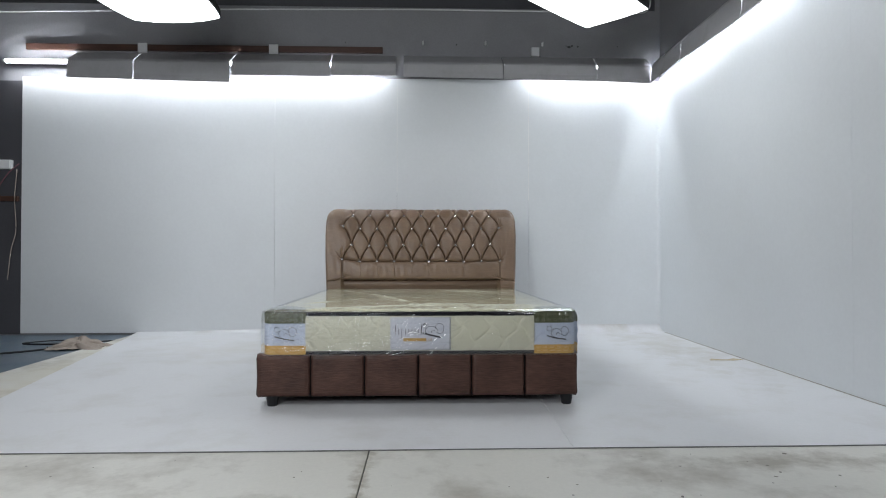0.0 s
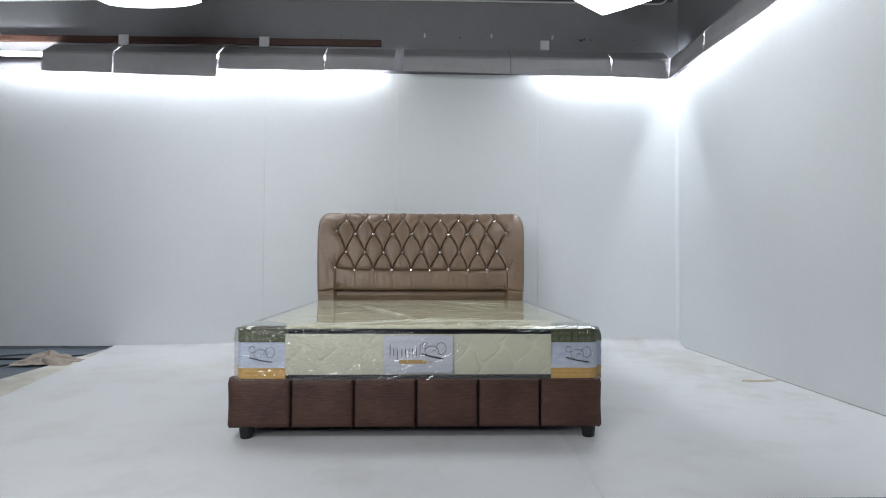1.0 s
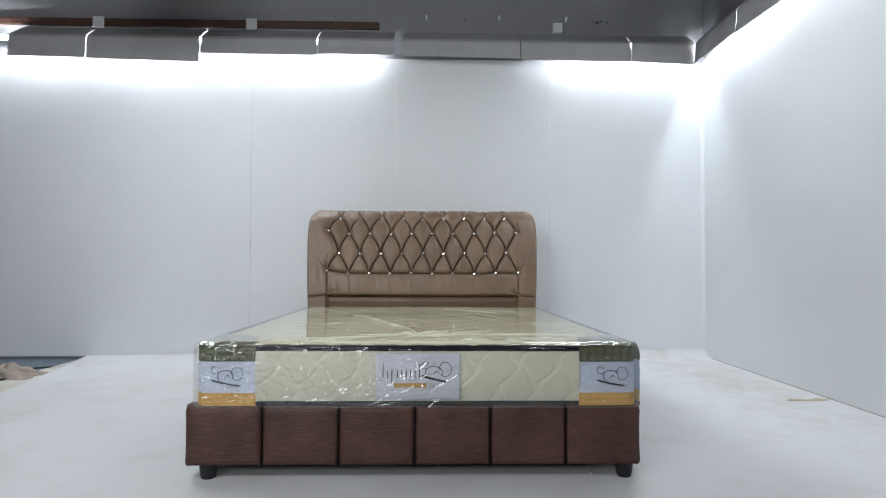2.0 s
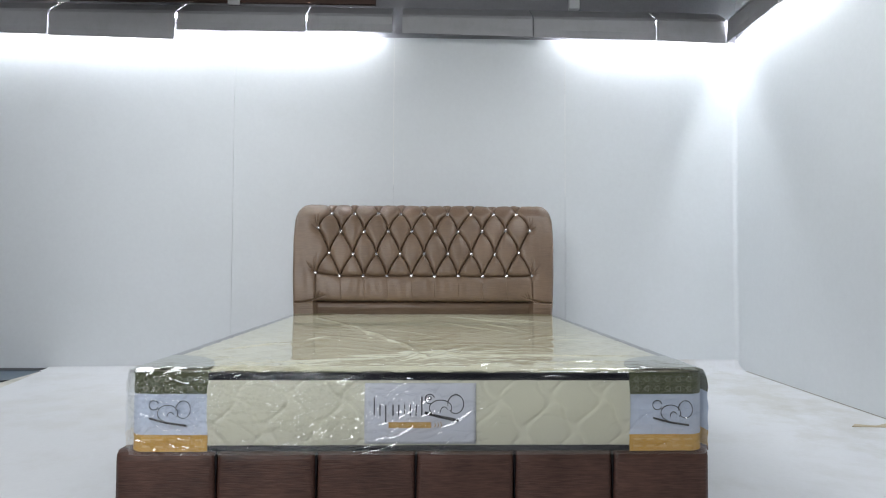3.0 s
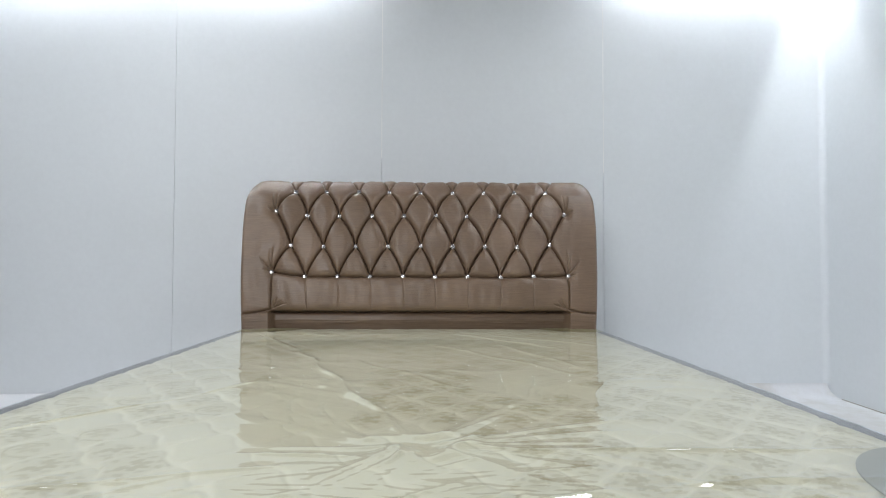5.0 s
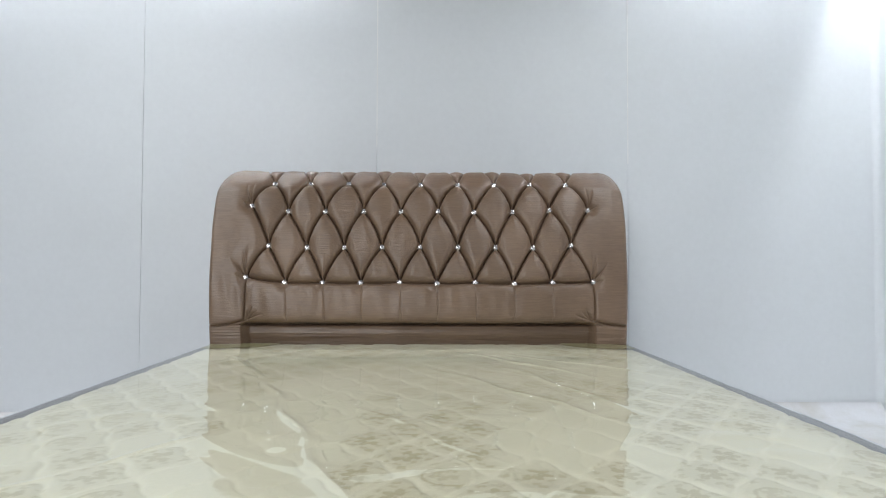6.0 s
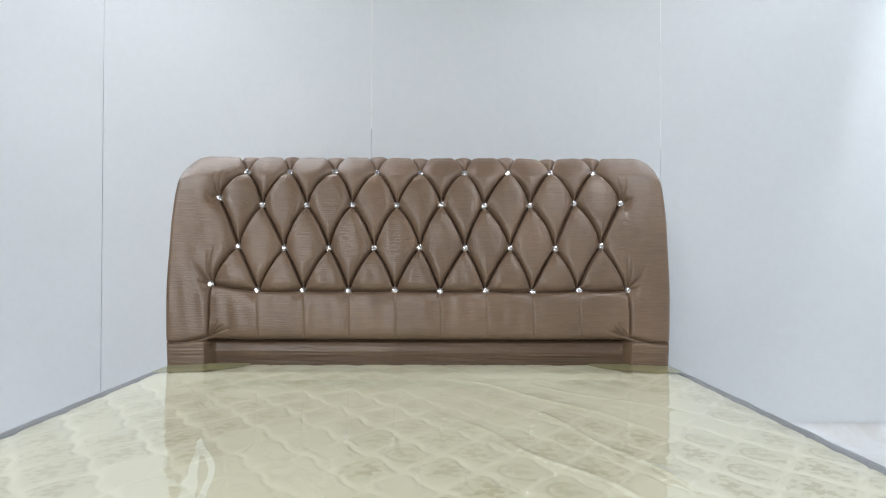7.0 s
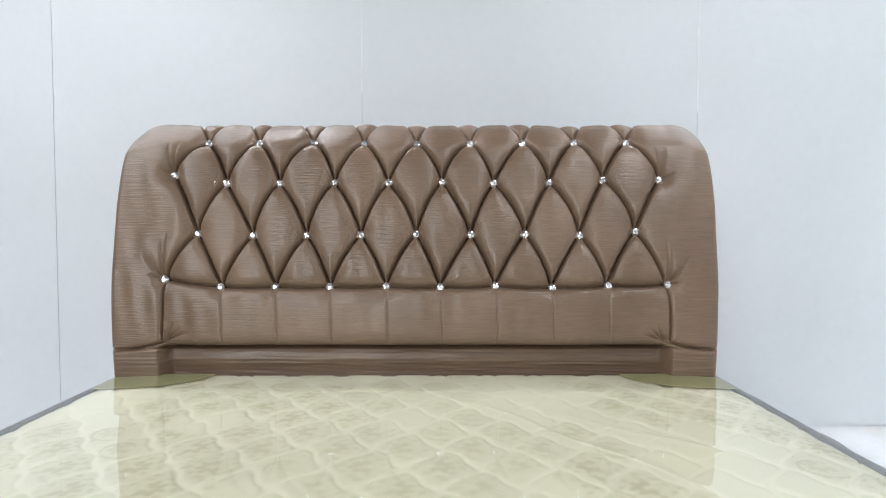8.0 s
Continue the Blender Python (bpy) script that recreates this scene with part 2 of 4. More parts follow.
def fbm(x, y, z=0.0, octaves=3):
    return noise.fractal(Vector((x, y, z)), 1.0, 2.0, octaves)


def ground(y):
    """The studio floor rises by 3 cm towards the back wall."""
    return -0.03 + 0.03 * min(1.0, max(0.0, (y - 3.1) / 2.83))


# ---- the large structure ----
WALL_Y, WALL_X = 5.935, 2.435
LEFT, REAR, TOP = -6.5, -4.0, 3.9


def floor_sheet(name, x0, x1, y0, y1, lift, material, thick, nx=2, cove=False, label="", parent=None, slant=0.0):
    ys = list(np.linspace(y0, y1 - (0.13 if cove else 0), 16))
    rows = [[(x, y, ground(y) + lift) for x in np.linspace(x0 - slant * (y - y0), x1, nx)] for y in ys]
    if cove:
        for a in np.linspace(0.08, 1, 16) * math.pi / 2:
            rows.append([(x, y1 - 0.13 + 0.126 * math.sin(a), ground(y1) + lift + (0.012 + 0.058 * min(1, max(0, (x + 2.4) / 2))) * (1 - math.cos(a))) for x in np.linspace(x0 - slant * (y1 - y0), x1, nx)])
    bm = grid_mesh(np.array(rows))
    ext = bmesh.ops.extrude_face_region(bm, geom=bm.faces[:])
    bmesh.ops.translate(bm, verts=[v for v in ext["geom"] if isinstance(v, bmesh.types.BMVert)], vec=(0, 0, -thick))
    if parent:
        return part(name, bm, material, parent, label)
    return tagged(obj(name, bm, material), label, "floor", kind="structure")


floor = floor_sheet("floor", LEFT, WALL_X + 0.3, REAR, WALL_Y + 0.3, -0.018, CONCRETE, 0.1, label="blue-grey painted concrete studio floor")
for x0, x1 in ((-2.70, -0.1475), (-0.1425, WALL_X)):
    floor_sheet("board", x0, x1, REAR + 0.5, 2.9, -0.005, BOARD, 0.012, parent=floor, label="cream floor board with brown grime")
floor_sheet("board", -2.70, -1.9, 2.902, WALL_Y - 0.012, -0.005, BOARD, 0.012, parent=floor, label="cream floor board with brown grime")
backdrop = floor_sheet("backdrop", -2.04, WALL_X - 0.002, 2.36, WALL_Y - 0.003, 0.0, SHEET, 0.0045, nx=14, cove=True, slant=0.185,
                       label="white vinyl sheet curving up at the back wall")

wall_back = tagged(obj("wall_back", box(LEFT, WALL_X + 0.2, WALL_Y + 0.017, WALL_Y + 0.2, -0.2, TOP), GREYWALL), "grey painted back wall above white boards", "wall", kind="structure")
wall_right = tagged(obj("wall_right", box(WALL_X + 0.017, WALL_X + 0.2, REAR, WALL_Y + 0.016, -0.2, TOP), GREYWALL), "grey painted side wall behind white boards", "wall", kind="structure")
tagged(obj("wall_left", box(LEFT - 0.2, LEFT, REAR, WALL_Y + 0.016, -0.2, TOP), DARKWALL), "plain dark side wall", "wall", kind="structure")
tagged(obj("wall_rear", box(LEFT - 0.2, WALL_X + 0.2, REAR - 0.2, REAR, -0.2, TOP), GREYWALL), "plain grey rear wall", "wall", kind="structure")
tagged(obj("ceiling", box(LEFT - 0.2, WALL_X + 0.2, REAR - 0.2, WALL_Y + 0.2, TOP, TOP + 0.15), DARKWALL), "dark grey ceiling", "ceiling", kind="structure")
# darker grey bands set on the back wall, above the conduit and beside the boards
part("dark_band", box(LEFT, 2.40, WALL_Y + 0.011, WALL_Y + 0.0165, 3.215, TOP), DARKWALL, wall_back, "darker grey upper band")

part("dark_band", box(LEFT, -3.82, WALL_Y + 0.011, WALL_Y + 0.0165, -0.01, 2.45), DARKWALL, wall_back, "darker bare wall beside the boards")

# white boards on both walls
SEAMS = (-3.815, -1.385, -0.187, 1.117, WALL_X - 0.001)
for a, b in zip(SEAMS, SEAMS[1:]):
    part("wall_board", box(a + 0.0009, b - 0.0009, WALL_Y, WALL_Y + 0.0165, 0.0, 2.5 if a > -3 else 2.49), PANEL, wall_back, "white wall board")
SIDE = (5.934, 3.2, 0.76, -1.68)
for a, b in zip(SIDE, SIDE[1:]):
    part("wall_board", box(WALL_X, WALL_X + 0.0165, b + 0.0006, a - 0.0006, -0.035, 2.52), PANEL, wall_right, "white wall board")
for x, z0, z1 in ((-0.187, 1.38, 2.5), (1.117, 1.3, 2.5)):
    part("sealant_bead", box(x - 0.0025, x + 0.0025, WALL_Y - 0.0015, WALL_Y + 0.004, z0, z1), SEALANT, wall_back, "white sealant bead")
# dark strip stands in for the shade line below the vinyl's front edge
part("edge_shade", slab([[(x, 2.3598 - dy + 0.002 * math.sin(x * 3), ground(2.36) - 0.0008) for dy in (0.006, 0.0005)] for x in np.linspace(-2.03, WALL_X - 0.002, 40)], (0, 0, -0.003)), EDGESHADE, backdrop, "dark strip painted as shade along the vinyl edge")
part("corner_bead", slab([[(WALL_X - 0.035 + 0.034 * math.sin(a), WALL_Y - 0.035 + 0.034 * math.cos(a), z) for z in (0.068, 2.42)] for a in np.linspace(0, math.pi / 2, 9)], (0.0005, 0.0005, 0)), PANEL, wall_right, "rounded white corner strip")
part("floor_joint", slab([[(WALL_X - dx, y, ground(y) + 0.0045) for dx in (0.005, 0.0005)] for y in np.linspace(1.0, WALL_Y - 0.13, 24)], (0, 0, -0.004)), GRIMEJOINT, wall_right, "thin grimy joint along the floor")
part("crease", tube(smooth_line([(0.674, 2.37, ground(2.37)), (0.685, 2.6, ground(2.6)), (0.70, 2.98, ground(2.98)), (0.70, 3.3, ground(3.3))]), 0.003, 6), SHEET, backdrop, "raised crease in the vinyl", smooth=True)

# ---- conduit, batten and marks on the back wall ----
conduit = thing("conduit", "thin white conduit pipe along the grey wall", "pipe", at=(0, WALL_Y, 3.185))
run = [(LEFT + 0.05, -0.006, -0.07)] + [(x, -0.006, -0.07 + 0.02 * (x + 4.0)) for x in (-4.0,)] + [(-2, -0.006, -0.02), (0, -0.006, 0.005), (2.25, -0.006, 0.0)]
bend = [(2.25 + 0.1 * math.sin(a), -0.006, 0.1 - 0.1 * math.cos(a)) for a in np.linspace(0.2, math.pi / 2, 6)]
part("pipe", tube(run + bend + [(2.35, -0.006, 0.65)], 0.008), WHITEPLASTIC, conduit, smooth=True)

batten = thing("wooden_batten", "brown wooden batten fixed to the grey wall", "batten", at=(-2.05, WALL_Y, 2.78))
part("strip", box(-1.73, 1.72, -0.014, 0.015, -0.03, 0.03, 0.003), BATTEN, batten)
for x in (-2.66, -1.395):
    part("clip", box(x + 2.05 - 0.045, x + 2.05 + 0.045, -0.03, -0.0145, -0.055, 0.04, 0.004), WHITEPLASTIC, batten, "white clip")
bracket = thing("wall_bracket", "small white bracket on the grey wall", "bracket", at=(1.185, WALL_Y, 2.785))
part("plate", box(-0.04, 0.04, -0.03, 0.0165, -0.05, 0.035, 0.004), WHITEPLASTIC, bracket)
random.seed(4)
for x, z, s in ((0.07, 2.86, 0.018), (0.69, 2.865, 0.018), (1.26, 2.86, 0.016)):
    h = thing("wall_hook", "small pale hook on the grey wall", "hook", "hooks on the wall", at=(x, WALL_Y, z))
    part("plate", box(-s / 2, s / 2, -0.005, 0.0165, -s, s, 0.002), WHITEPLASTIC, h)
    part("pin", tube([(0, 0.0, 0), (0, -0.03, -0.004), (0, -0.034, 0.012)], 0.004, 6), WHITEPLASTIC, h)
marks = bmesh.new()
for x, z in ((-0.7, 2.86), (0.40, 2.85), (1.50, 2.85), (1.53, 2.84), (1.56, 2.85), (1.62, 2.845), (2.02, 2.85), (-3.9, 2.12), (-3.95, 2.06), (-4.02, 2.15), (-4.06, 2.0), (-3.98, 1.98), (-4.1, 2.08)):
    bmesh.ops.create_circle(marks, cap_ends=True, segments=7, radius=random.uniform(0.008, 0.02) * (0.9 if x < -3 else 0.7),
                            matrix=pose(x, WALL_Y + 0.0135, z, 90, 0, 0) @ Matrix.Diagonal((random.uniform(0.6, 1.6), 1, 1, 1)))
part("wall_marks", marks, STAIN, wall_back, "dark holes and scuffs")

# things on the bare wall beyond the white boards
socket = thing("socket_box", "white plastic socket box on the dark wall", "socket", at=(-3.97, WALL_Y + 0.017, 1.63))
part("body", box(-0.07, 0.07, -0.045, 0, -0.045, 0.045, 0.006), WHITEPLASTIC, socket)
part("faceplate", box(-0.06, 0.06, -0.05, -0.0455, -0.036, 0.036, 0.002), WHITEPLASTIC, socket)
rail = thing("wall_rail", "dark brown rail on the dark wall", "rail", at=(-4.6, WALL_Y + 0.017, 1.30))
part("bar", box(-0.9, 0.76, -0.035, 0, -0.025, 0.025, 0.004), BATTEN, rail)
cord = thing("hanging_cord", "thin pale cord hanging from the rail", "cord", at=(-3.86, WALL_Y, 1.3))
part("strand", tube(smooth_line([(0.02, -0.03, 0.28), (0.0, -0.03, 0.0), (0.015, -0.03, -0.3), (-0.03, -0.03, -0.5), (-0.06, -0.03, -0.78)]), 0.004, 6), RAG, cord, smooth=True)
cord2 = thing("hanging_cord", "thin dull pink cord hanging on the wall", "cord", at=(-3.9, WALL_Y, 1.6))
part("strand", tube(smooth_line([(0.06, 0.0, 0.04), (-0.04, -0.01, -0.06), (-0.14, -0.01, -0.22), (-0.2, -0.01, -0.4)]), 0.005, 6), mat("pink_cord", (0.22, 0.10, 0.12), 0.6), cord2, smooth=True)

# ---- lamps ----

def tube_light(p, q, label, lit=TUBE):
    """A fluorescent tube between p and q, in a slim white fitting with end caps."""
    p, q = Vector(p), Vector(q)
    mid, d = (p + q) / 2, (q - p).normalized()
    t = thing("tube_light", label, "tube light", "tube lights behind the baffles", at=mid)
    part("glass_tube", tube([p - mid + d * 0.02, q - mid - d * 0.02], 0.014, 10), lit, t, "glowing white tube", smooth=True)
    for s in (-1, 1):
        e = s * d * (q - p).length / 2
        part("end_cap", tube([e - s * d * 0.02, e], 0.018, 10), WHITEPLASTIC, t)
    out = Vector((0, 1, 0)) if abs(d.x) > 0.5 else Vector((1, 0, 0))
    h = (q - p).length / 2
    half = Vector((h if abs(d.x) > 0.5 else 0.012, h if abs(d.y) > 0.5 else 0.012, 0.02))
    c = out * 0.035
    part("fitting", box(c.x - half.x, c.x + half.x, c.y - half.y, c.y + half.y, -0.02, 0.02, 0.003), WHITEPLASTIC, t)
    return t


TY, TZ = WALL_Y - 0.085, 2.615
for a, b in ((-3.94, -2.76), (-2.70, -1.52), (-1.48, -0.30), (1.10, 2.28)):
    tube_light((a, TY, TZ), (b, TY, TZ), "glowing fluorescent tube light on the back wall")
TX = WALL_X - 0.085
for a, b, lit in ((5.82, 4.64, TUBE), (4.46, 3.28, SIDE_TUBE), (3.22, 2.04, SIDE_TUBE), (1.98, 0.80, SIDE_TUBE)):
    tube_light((TX, b, TZ), (TX, a, TZ), "glowing fluorescent tube light on the side wall", lit)


def baffle(p0, p1, za, zb, inward):
    """A folded grey card that hides the tubes: an upright apron and a flap that leans back to the wall."""
    p0, p1 = Vector(p0), Vector(p1)
    t = thing("light_baffle", "grey folded card baffle hiding a tube light", "baffle", "baffles over the tubes", at=((p0.x + p1.x) / 2, (p0.y + p1.y) / 2, 2.6))
    mid = Vector(t.location)
    inward = Vector(inward)
    n = 9
    apron, flap = [], []
    sag = random.uniform(-0.006, 0.006)
    for k in range(n):
        u = k / (n - 1)
        p = p0.lerp(p1, u) - mid
        z = za + (zb - za) * u
        w = sag * math.sin(math.pi * u) + 0.003 * math.sin(5 * u + p0.x)
        apron.append([p + inward * (0.012 + w) + Vector((0, 0, z - 2.6)), p + inward * (0.004 + w) + Vector((0, 0, z - 2.6 + 0.06)), p + Vector((0, 0, 0.0))])
        flap.append([p + inward * 0.0015 + Vector((0, 0, -0.005)), p - inward * 0.012 + Vector((0, 0, 0.02)), p - inward * 0.164 + Vector((0, 0, 0.130))])
    for name, rows in (("apron", apron), ("flap", flap)):
        off = -inward * 0.003 if name == "apron" else Vector((0, 0, 0.003))
        part(name, slab([[tuple(v) for v in r] for r in rows], off), BAFFLE, t)
    return t


BY, BX = 5.785, 2.30
for x0, x1, za, zb in ((-3.307, -2.692, 2.437, 2.427), (-2.680, -1.778, 2.424, 2.402), (-1.762, -0.826, 2.477, 2.470), (-0.818, -0.196, 2.482, 2.482),
                       (-0.120, 0.842, 2.475, 2.463), (0.853, 1.764, 2.458, 2.450), (1.768, 2.305, 2.446, 2.430)):
    baffle((x0, BY, 2.6), (x1, BY, 2.6), za, zb, (0, -1, 0))
for y0, y1, za, zb in ((5.77, 5.097, 2.435, 2.44), (5.092, 4.09, 2.435, 2.41), (4.075, 3.07, 2.42, 2.42), (3.06, 2.05, 2.42, 2.42), (2.04, 1.0, 2.42, 2.42)):
    baffle((BX, y0, 2.6), (BX, y1, 2.6), za, zb, (-1, 0, 0))


def softbox(x, y, z, w, d, turn, power_label, corner=0.05, cloth=None, tip=0, hung=False):
    """An overhead softbox: a bulging lit cloth below a black pyramid, hung from the ceiling by a rod."""
    t = thing("softbox", power_label, "softbox", "softboxes over the bed", at=(x, y, z))
    t.rotation_euler = (radians(tip), 0, radians(turn))
    n = 17
    P = np.zeros((n, n, 3))
    for i in range(n):
        for j in range(n):
            u, v = 2 * j / (n - 1) - 1, 2 * i / (n - 1) - 1
            k = 1 - corner * (u * u) * (v * v)
            P[i, j] = (u * w / 2 * k, v * d / 2 * k, -0.035 * (1 - u * u) * (1 - v * v))
    part("diffuser", grid_mesh(P), cloth or DIFFUSER, t, "glowing white cloth", smooth=True)
    bm = bmesh.new()
    ring = [bm.verts.new(tuple(P[i, j] * 1.012 + np.array((0, 0, 0.004)))) for i, j in [(0, j) for j in range(n)] + [(i, n - 1) for i in range(1, n)] + [(n - 1, j) for j in range(n - 2, -1, -1)] + [(i, 0) for i in range(n - 2, 0, -1)]]
    m = len(ring)
    low = [bm.verts.new(v.co + Vector((0, 0, 0.05))) for v in ring]
    top = [bm.verts.new((v.co.x * 0.16, v.co.y * 0.16, 0.42)) for v in ring]
    for k in range(m):
        bm.faces.new((ring[k], ring[(k + 1) % m], low[(k + 1) % m], low[k]))
        bm.faces.new((low[k], low[(k + 1) % m], top[(k + 1) % m], top[k]))
    bm.faces.new(top)
    part("shell", bm, BLACKCLOTH, t, "black cloth shell")
    part("lamp_head", tube([(0, 0, 0.42), (0, 0, 0.62)], 0.06, 14), BLACKPLASTIC, t, smooth=False)
    if not tip:
        part("rod", tube([(0, 0, 0.62), (0, 0, TOP - z)], 0.012, 8), BLACKPLASTIC, t)
    if hung:
        up = t.rotation_euler.to_matrix().inverted() @ Vector((0, 0, 1))
        start = Vector((0, 0, 0.6))
        rise = TOP - z - (t.rotation_euler.to_matrix() @ start).z
        part("rod", tube([start, start + up * rise], 0.012, 8), BLACKPLASTIC, t)
    return t


def stand(x, y, z):
    """A tripod stand under a softbox."""
    s = thing("light_stand", "black tripod stand of an added unseen light", "light stand", "stands of the front lights", at=(x, y, ground(y)))
    part("pole", tube([(0, 0, 0.08), (0, 0, z - ground(y))], 0.014, 8), BLACKPLASTIC, s)
    for a in (0.4, 2.5, 4.6):
        part("leg", tube([(0.45 * math.cos(a), 0.45 * math.sin(a), 0.008), (0, 0, 0.5)], 0.010, 6), BLACKPLASTIC, s)
    return s


softbox(1.19, 4.18, 2.56, 0.54, 1.00, -47, "lit overhead softbox with black shell", 0.03)
softbox(-1.86, 4.20, 2.56, 0.78, 1.0, -6, "lit overhead softbox with rounded black shell", 0.14)

# added unseen lights behind the camera's starting place, to brighten the bed front
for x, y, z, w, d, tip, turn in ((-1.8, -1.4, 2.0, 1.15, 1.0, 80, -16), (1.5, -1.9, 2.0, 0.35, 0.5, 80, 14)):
    softbox(x, y, z, w, d, turn, "added unseen front softbox on a black stand", 0.04, ADDED_KEY, tip)
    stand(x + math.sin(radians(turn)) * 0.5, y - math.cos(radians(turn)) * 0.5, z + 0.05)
# one more added lamp, unseen, lights the bed front from above
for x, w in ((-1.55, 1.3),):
    softbox(x, 0.7, 2.65, w, 1.0, -8 if x < 0 else 4, "added unseen softbox hung over the front of the set", 0.05, None, 48, True)

# ---- bed frame ----
CX = 0.056
BED_FRONT, HEAD = 3.055, 5.2
FOOT, BASE_TOP = -0.03, 0.236
bed = thing("bed_frame", "brown upholstered bed frame with buttoned headboard", "bed", at=(CX, 4.1, FOOT))


def local(bm, o):
    bmesh.ops.translate(bm, verts=bm.verts, vec=-Vector(o.location))
    return bm


def pad(w, h, d, nu=14, nv=10, e=5.0):
    """A padded block of width w (x), height h (z), bulging d towards -y, closed behind."""
    us, vs = np.sin(np.linspace(-1, 1, nu) * math.pi / 2), np.sin(np.linspace(-1, 1, nv) * math.pi / 2)
    P = np.array([[(u * w / 2, -d * ((1 - abs(u) ** e) * (1 - abs(v) ** e)) ** 0.45, v * h / 2) for u in us] for v in vs])
    bm = grid_mesh(P)
    edge = [e2 for e2 in bm.edges if e2.is_boundary]
    ext = bmesh.ops.extrude_edge_only(bm, edges=edge)
    vv = [g for g in ext["geom"] if isinstance(g, bmesh.types.BMVert)]
    bmesh.ops.translate(bm, verts=vv, vec=(0, 0.05, 0))
    bmesh.ops.contextual_create(bm, geom=[g for g in ext["geom"] if isinstance(g, bmesh.types.BMEdge)])
    return bm


BW = 1.655
BCX = CX - 0.012
pw = BW / 6
for k in range(6):
    x = BCX - BW / 2 + pw * (k + 0.5)
    bm = pad(pw - 0.002, BASE_TOP - 0.018, 0.024, e=26.0)
    bmesh.ops.translate(bm, verts=bm.verts, vec=(x, BED_FRONT + 0.03, (BASE_TOP + 0.018) / 2))
    part("front_pad", local(bm, bed), LEATHER, bed, "dark brown padded front panel", smooth=True)
    if k:
        xx = x - pw / 2
        part("piping", local(tube([(xx, BED_FRONT + 0.020, 0.019), (xx, BED_FRONT + 0.0105, 0.026), (xx, BED_FRONT + 0.0105, BASE_TOP - 0.014), (xx, BED_FRONT + 0.020, BASE_TOP - 0.004)], 0.0040, 8), bed), PIPING, bed, smooth=True)
for s in (-1, 1):
    xe = BCX + s * (BW / 2 + 0.001)
    part("side_rail", local(box(min(xe, xe - s * 0.06), max(xe, xe - s * 0.06), BED_FRONT + 0.082, 5.2, 0.012, BASE_TOP - 0.01, 0.012, 3), bed), LEATHER, bed, "dark brown side rail", smooth=True)
    part("corner_post", local(box(min(xe, xe - s * 0.05), max(xe, xe - s * 0.05), BED_FRONT + 0.036, BED_FRONT + 0.081, 0.012, BASE_TOP - 0.006, 0.01, 3), bed), LEATHER, bed, smooth=True)
    part("piping", local(tube([(xe - s * 0.012, BED_FRONT + 0.030, 0.017), (xe - s * 0.003, BED_FRONT + 0.028, 0.028), (xe - s * 0.003, BED_FRONT + 0.028, BASE_TOP - 0.020), (xe - s * 0.014, BED_FRONT + 0.030, BASE_TOP - 0.004)], 0.0045, 8), bed), PIPING, bed, smooth=True)
    for y in (BED_FRONT + 0.042, 5.1):
        xl = BCX + s * (BW / 2 - 0.077) + (0.024 if s > 0 else 0.0)
        zg = ground(y)
        rows = [[(xl + r * math.cos(a), y + r * math.sin(a), z) for a in np.linspace(0, 2 * math.pi, 18, endpoint=False)]
                for r, z in ((0.005, zg), (0.024, zg), (0.026, zg + 0.003), (0.031, 0.005), (0.032, 0.026))]
        part("leg", local(grid_mesh(np.array(rows), wrap=True), bed), BLACKPLASTIC, bed, "black tapered foot", smooth=True)
part("slat_platform", local(box(BCX - BW / 2 + 0.062, BCX + BW / 2 - 0.062, BED_FRONT + 0.083, 5.2, BASE_TOP - 0.06, BASE_TOP - 0.008), bed), BLACKCLOTH, bed, "dark underside platform")

# ---- headboard: a deep-buttoned satin cushion that rolls back at the top ----
HX, HW = 0.052, 0.838
PROF = smooth_line([(0, 5.205, 0.12), (0, 5.205, 0.40), (0, 5.205, 0.56), (0, 5.218, 0.70), (0, 5.252, 0.845), (0, 5.292, 0.995), (0, 5.325, 1.081), (0, 5.375, 1.135),
                    (0, 5.432, 1.105), (0, 5.465, 1.04), (0, 5.47, 0.9), (0, 5.47, 0.12)], 24)
PY = np.array([p.y for p in PROF])
PZ = np.array([p.z for p in PROF])
PS = np.concatenate([[0], np.cumsum(np.hypot(np.diff(PY), np.diff(PZ)))])
crest = int(np.argmax(PZ))


def s_at(z):
    return float(np.interp(z, PZ[:crest], PS[:crest]))


def prof(s):
    return np.interp(s, PS, PY), np.interp(s, PS, PZ)


S3, S2, S1, S0, S_SLOT = s_at(0.694), s_at(0.834), s_at(0.980), s_at(1.092), s_at(0.540)
SB = S0 + 0.115
random.seed(11)
jit = lambda a: a + random.uniform(-0.003, 0.003)
X10 = [0.046 + 0.1508 * (k - 4.5) + (0.014 if k == 9 else 0) for k in range(10)]
X9 = [0.053 + 0.1507 * (k - 4) for k in range(9)]
ROW3 = [(jit(x), jit(S3) + (0.020 if k == 0 else 0.004 if k == 9 else 0)) for k, x in enumerate(X10)]
ROW2 = [(jit(x), jit(S2) + (0.006 if k in (0, 8) else 0)) for k, x in enumerate(X9)]
ROW1 = [(jit(x), jit(S1) + (0.020 if k == 0 else 0.008 if k in (8, 9) else 0)) for k, x in enumerate(X10)]
ROW0 = [(jit(x), jit(S0)) for x in X9]
ROWB = [(jit(x), SB) for x in X10]


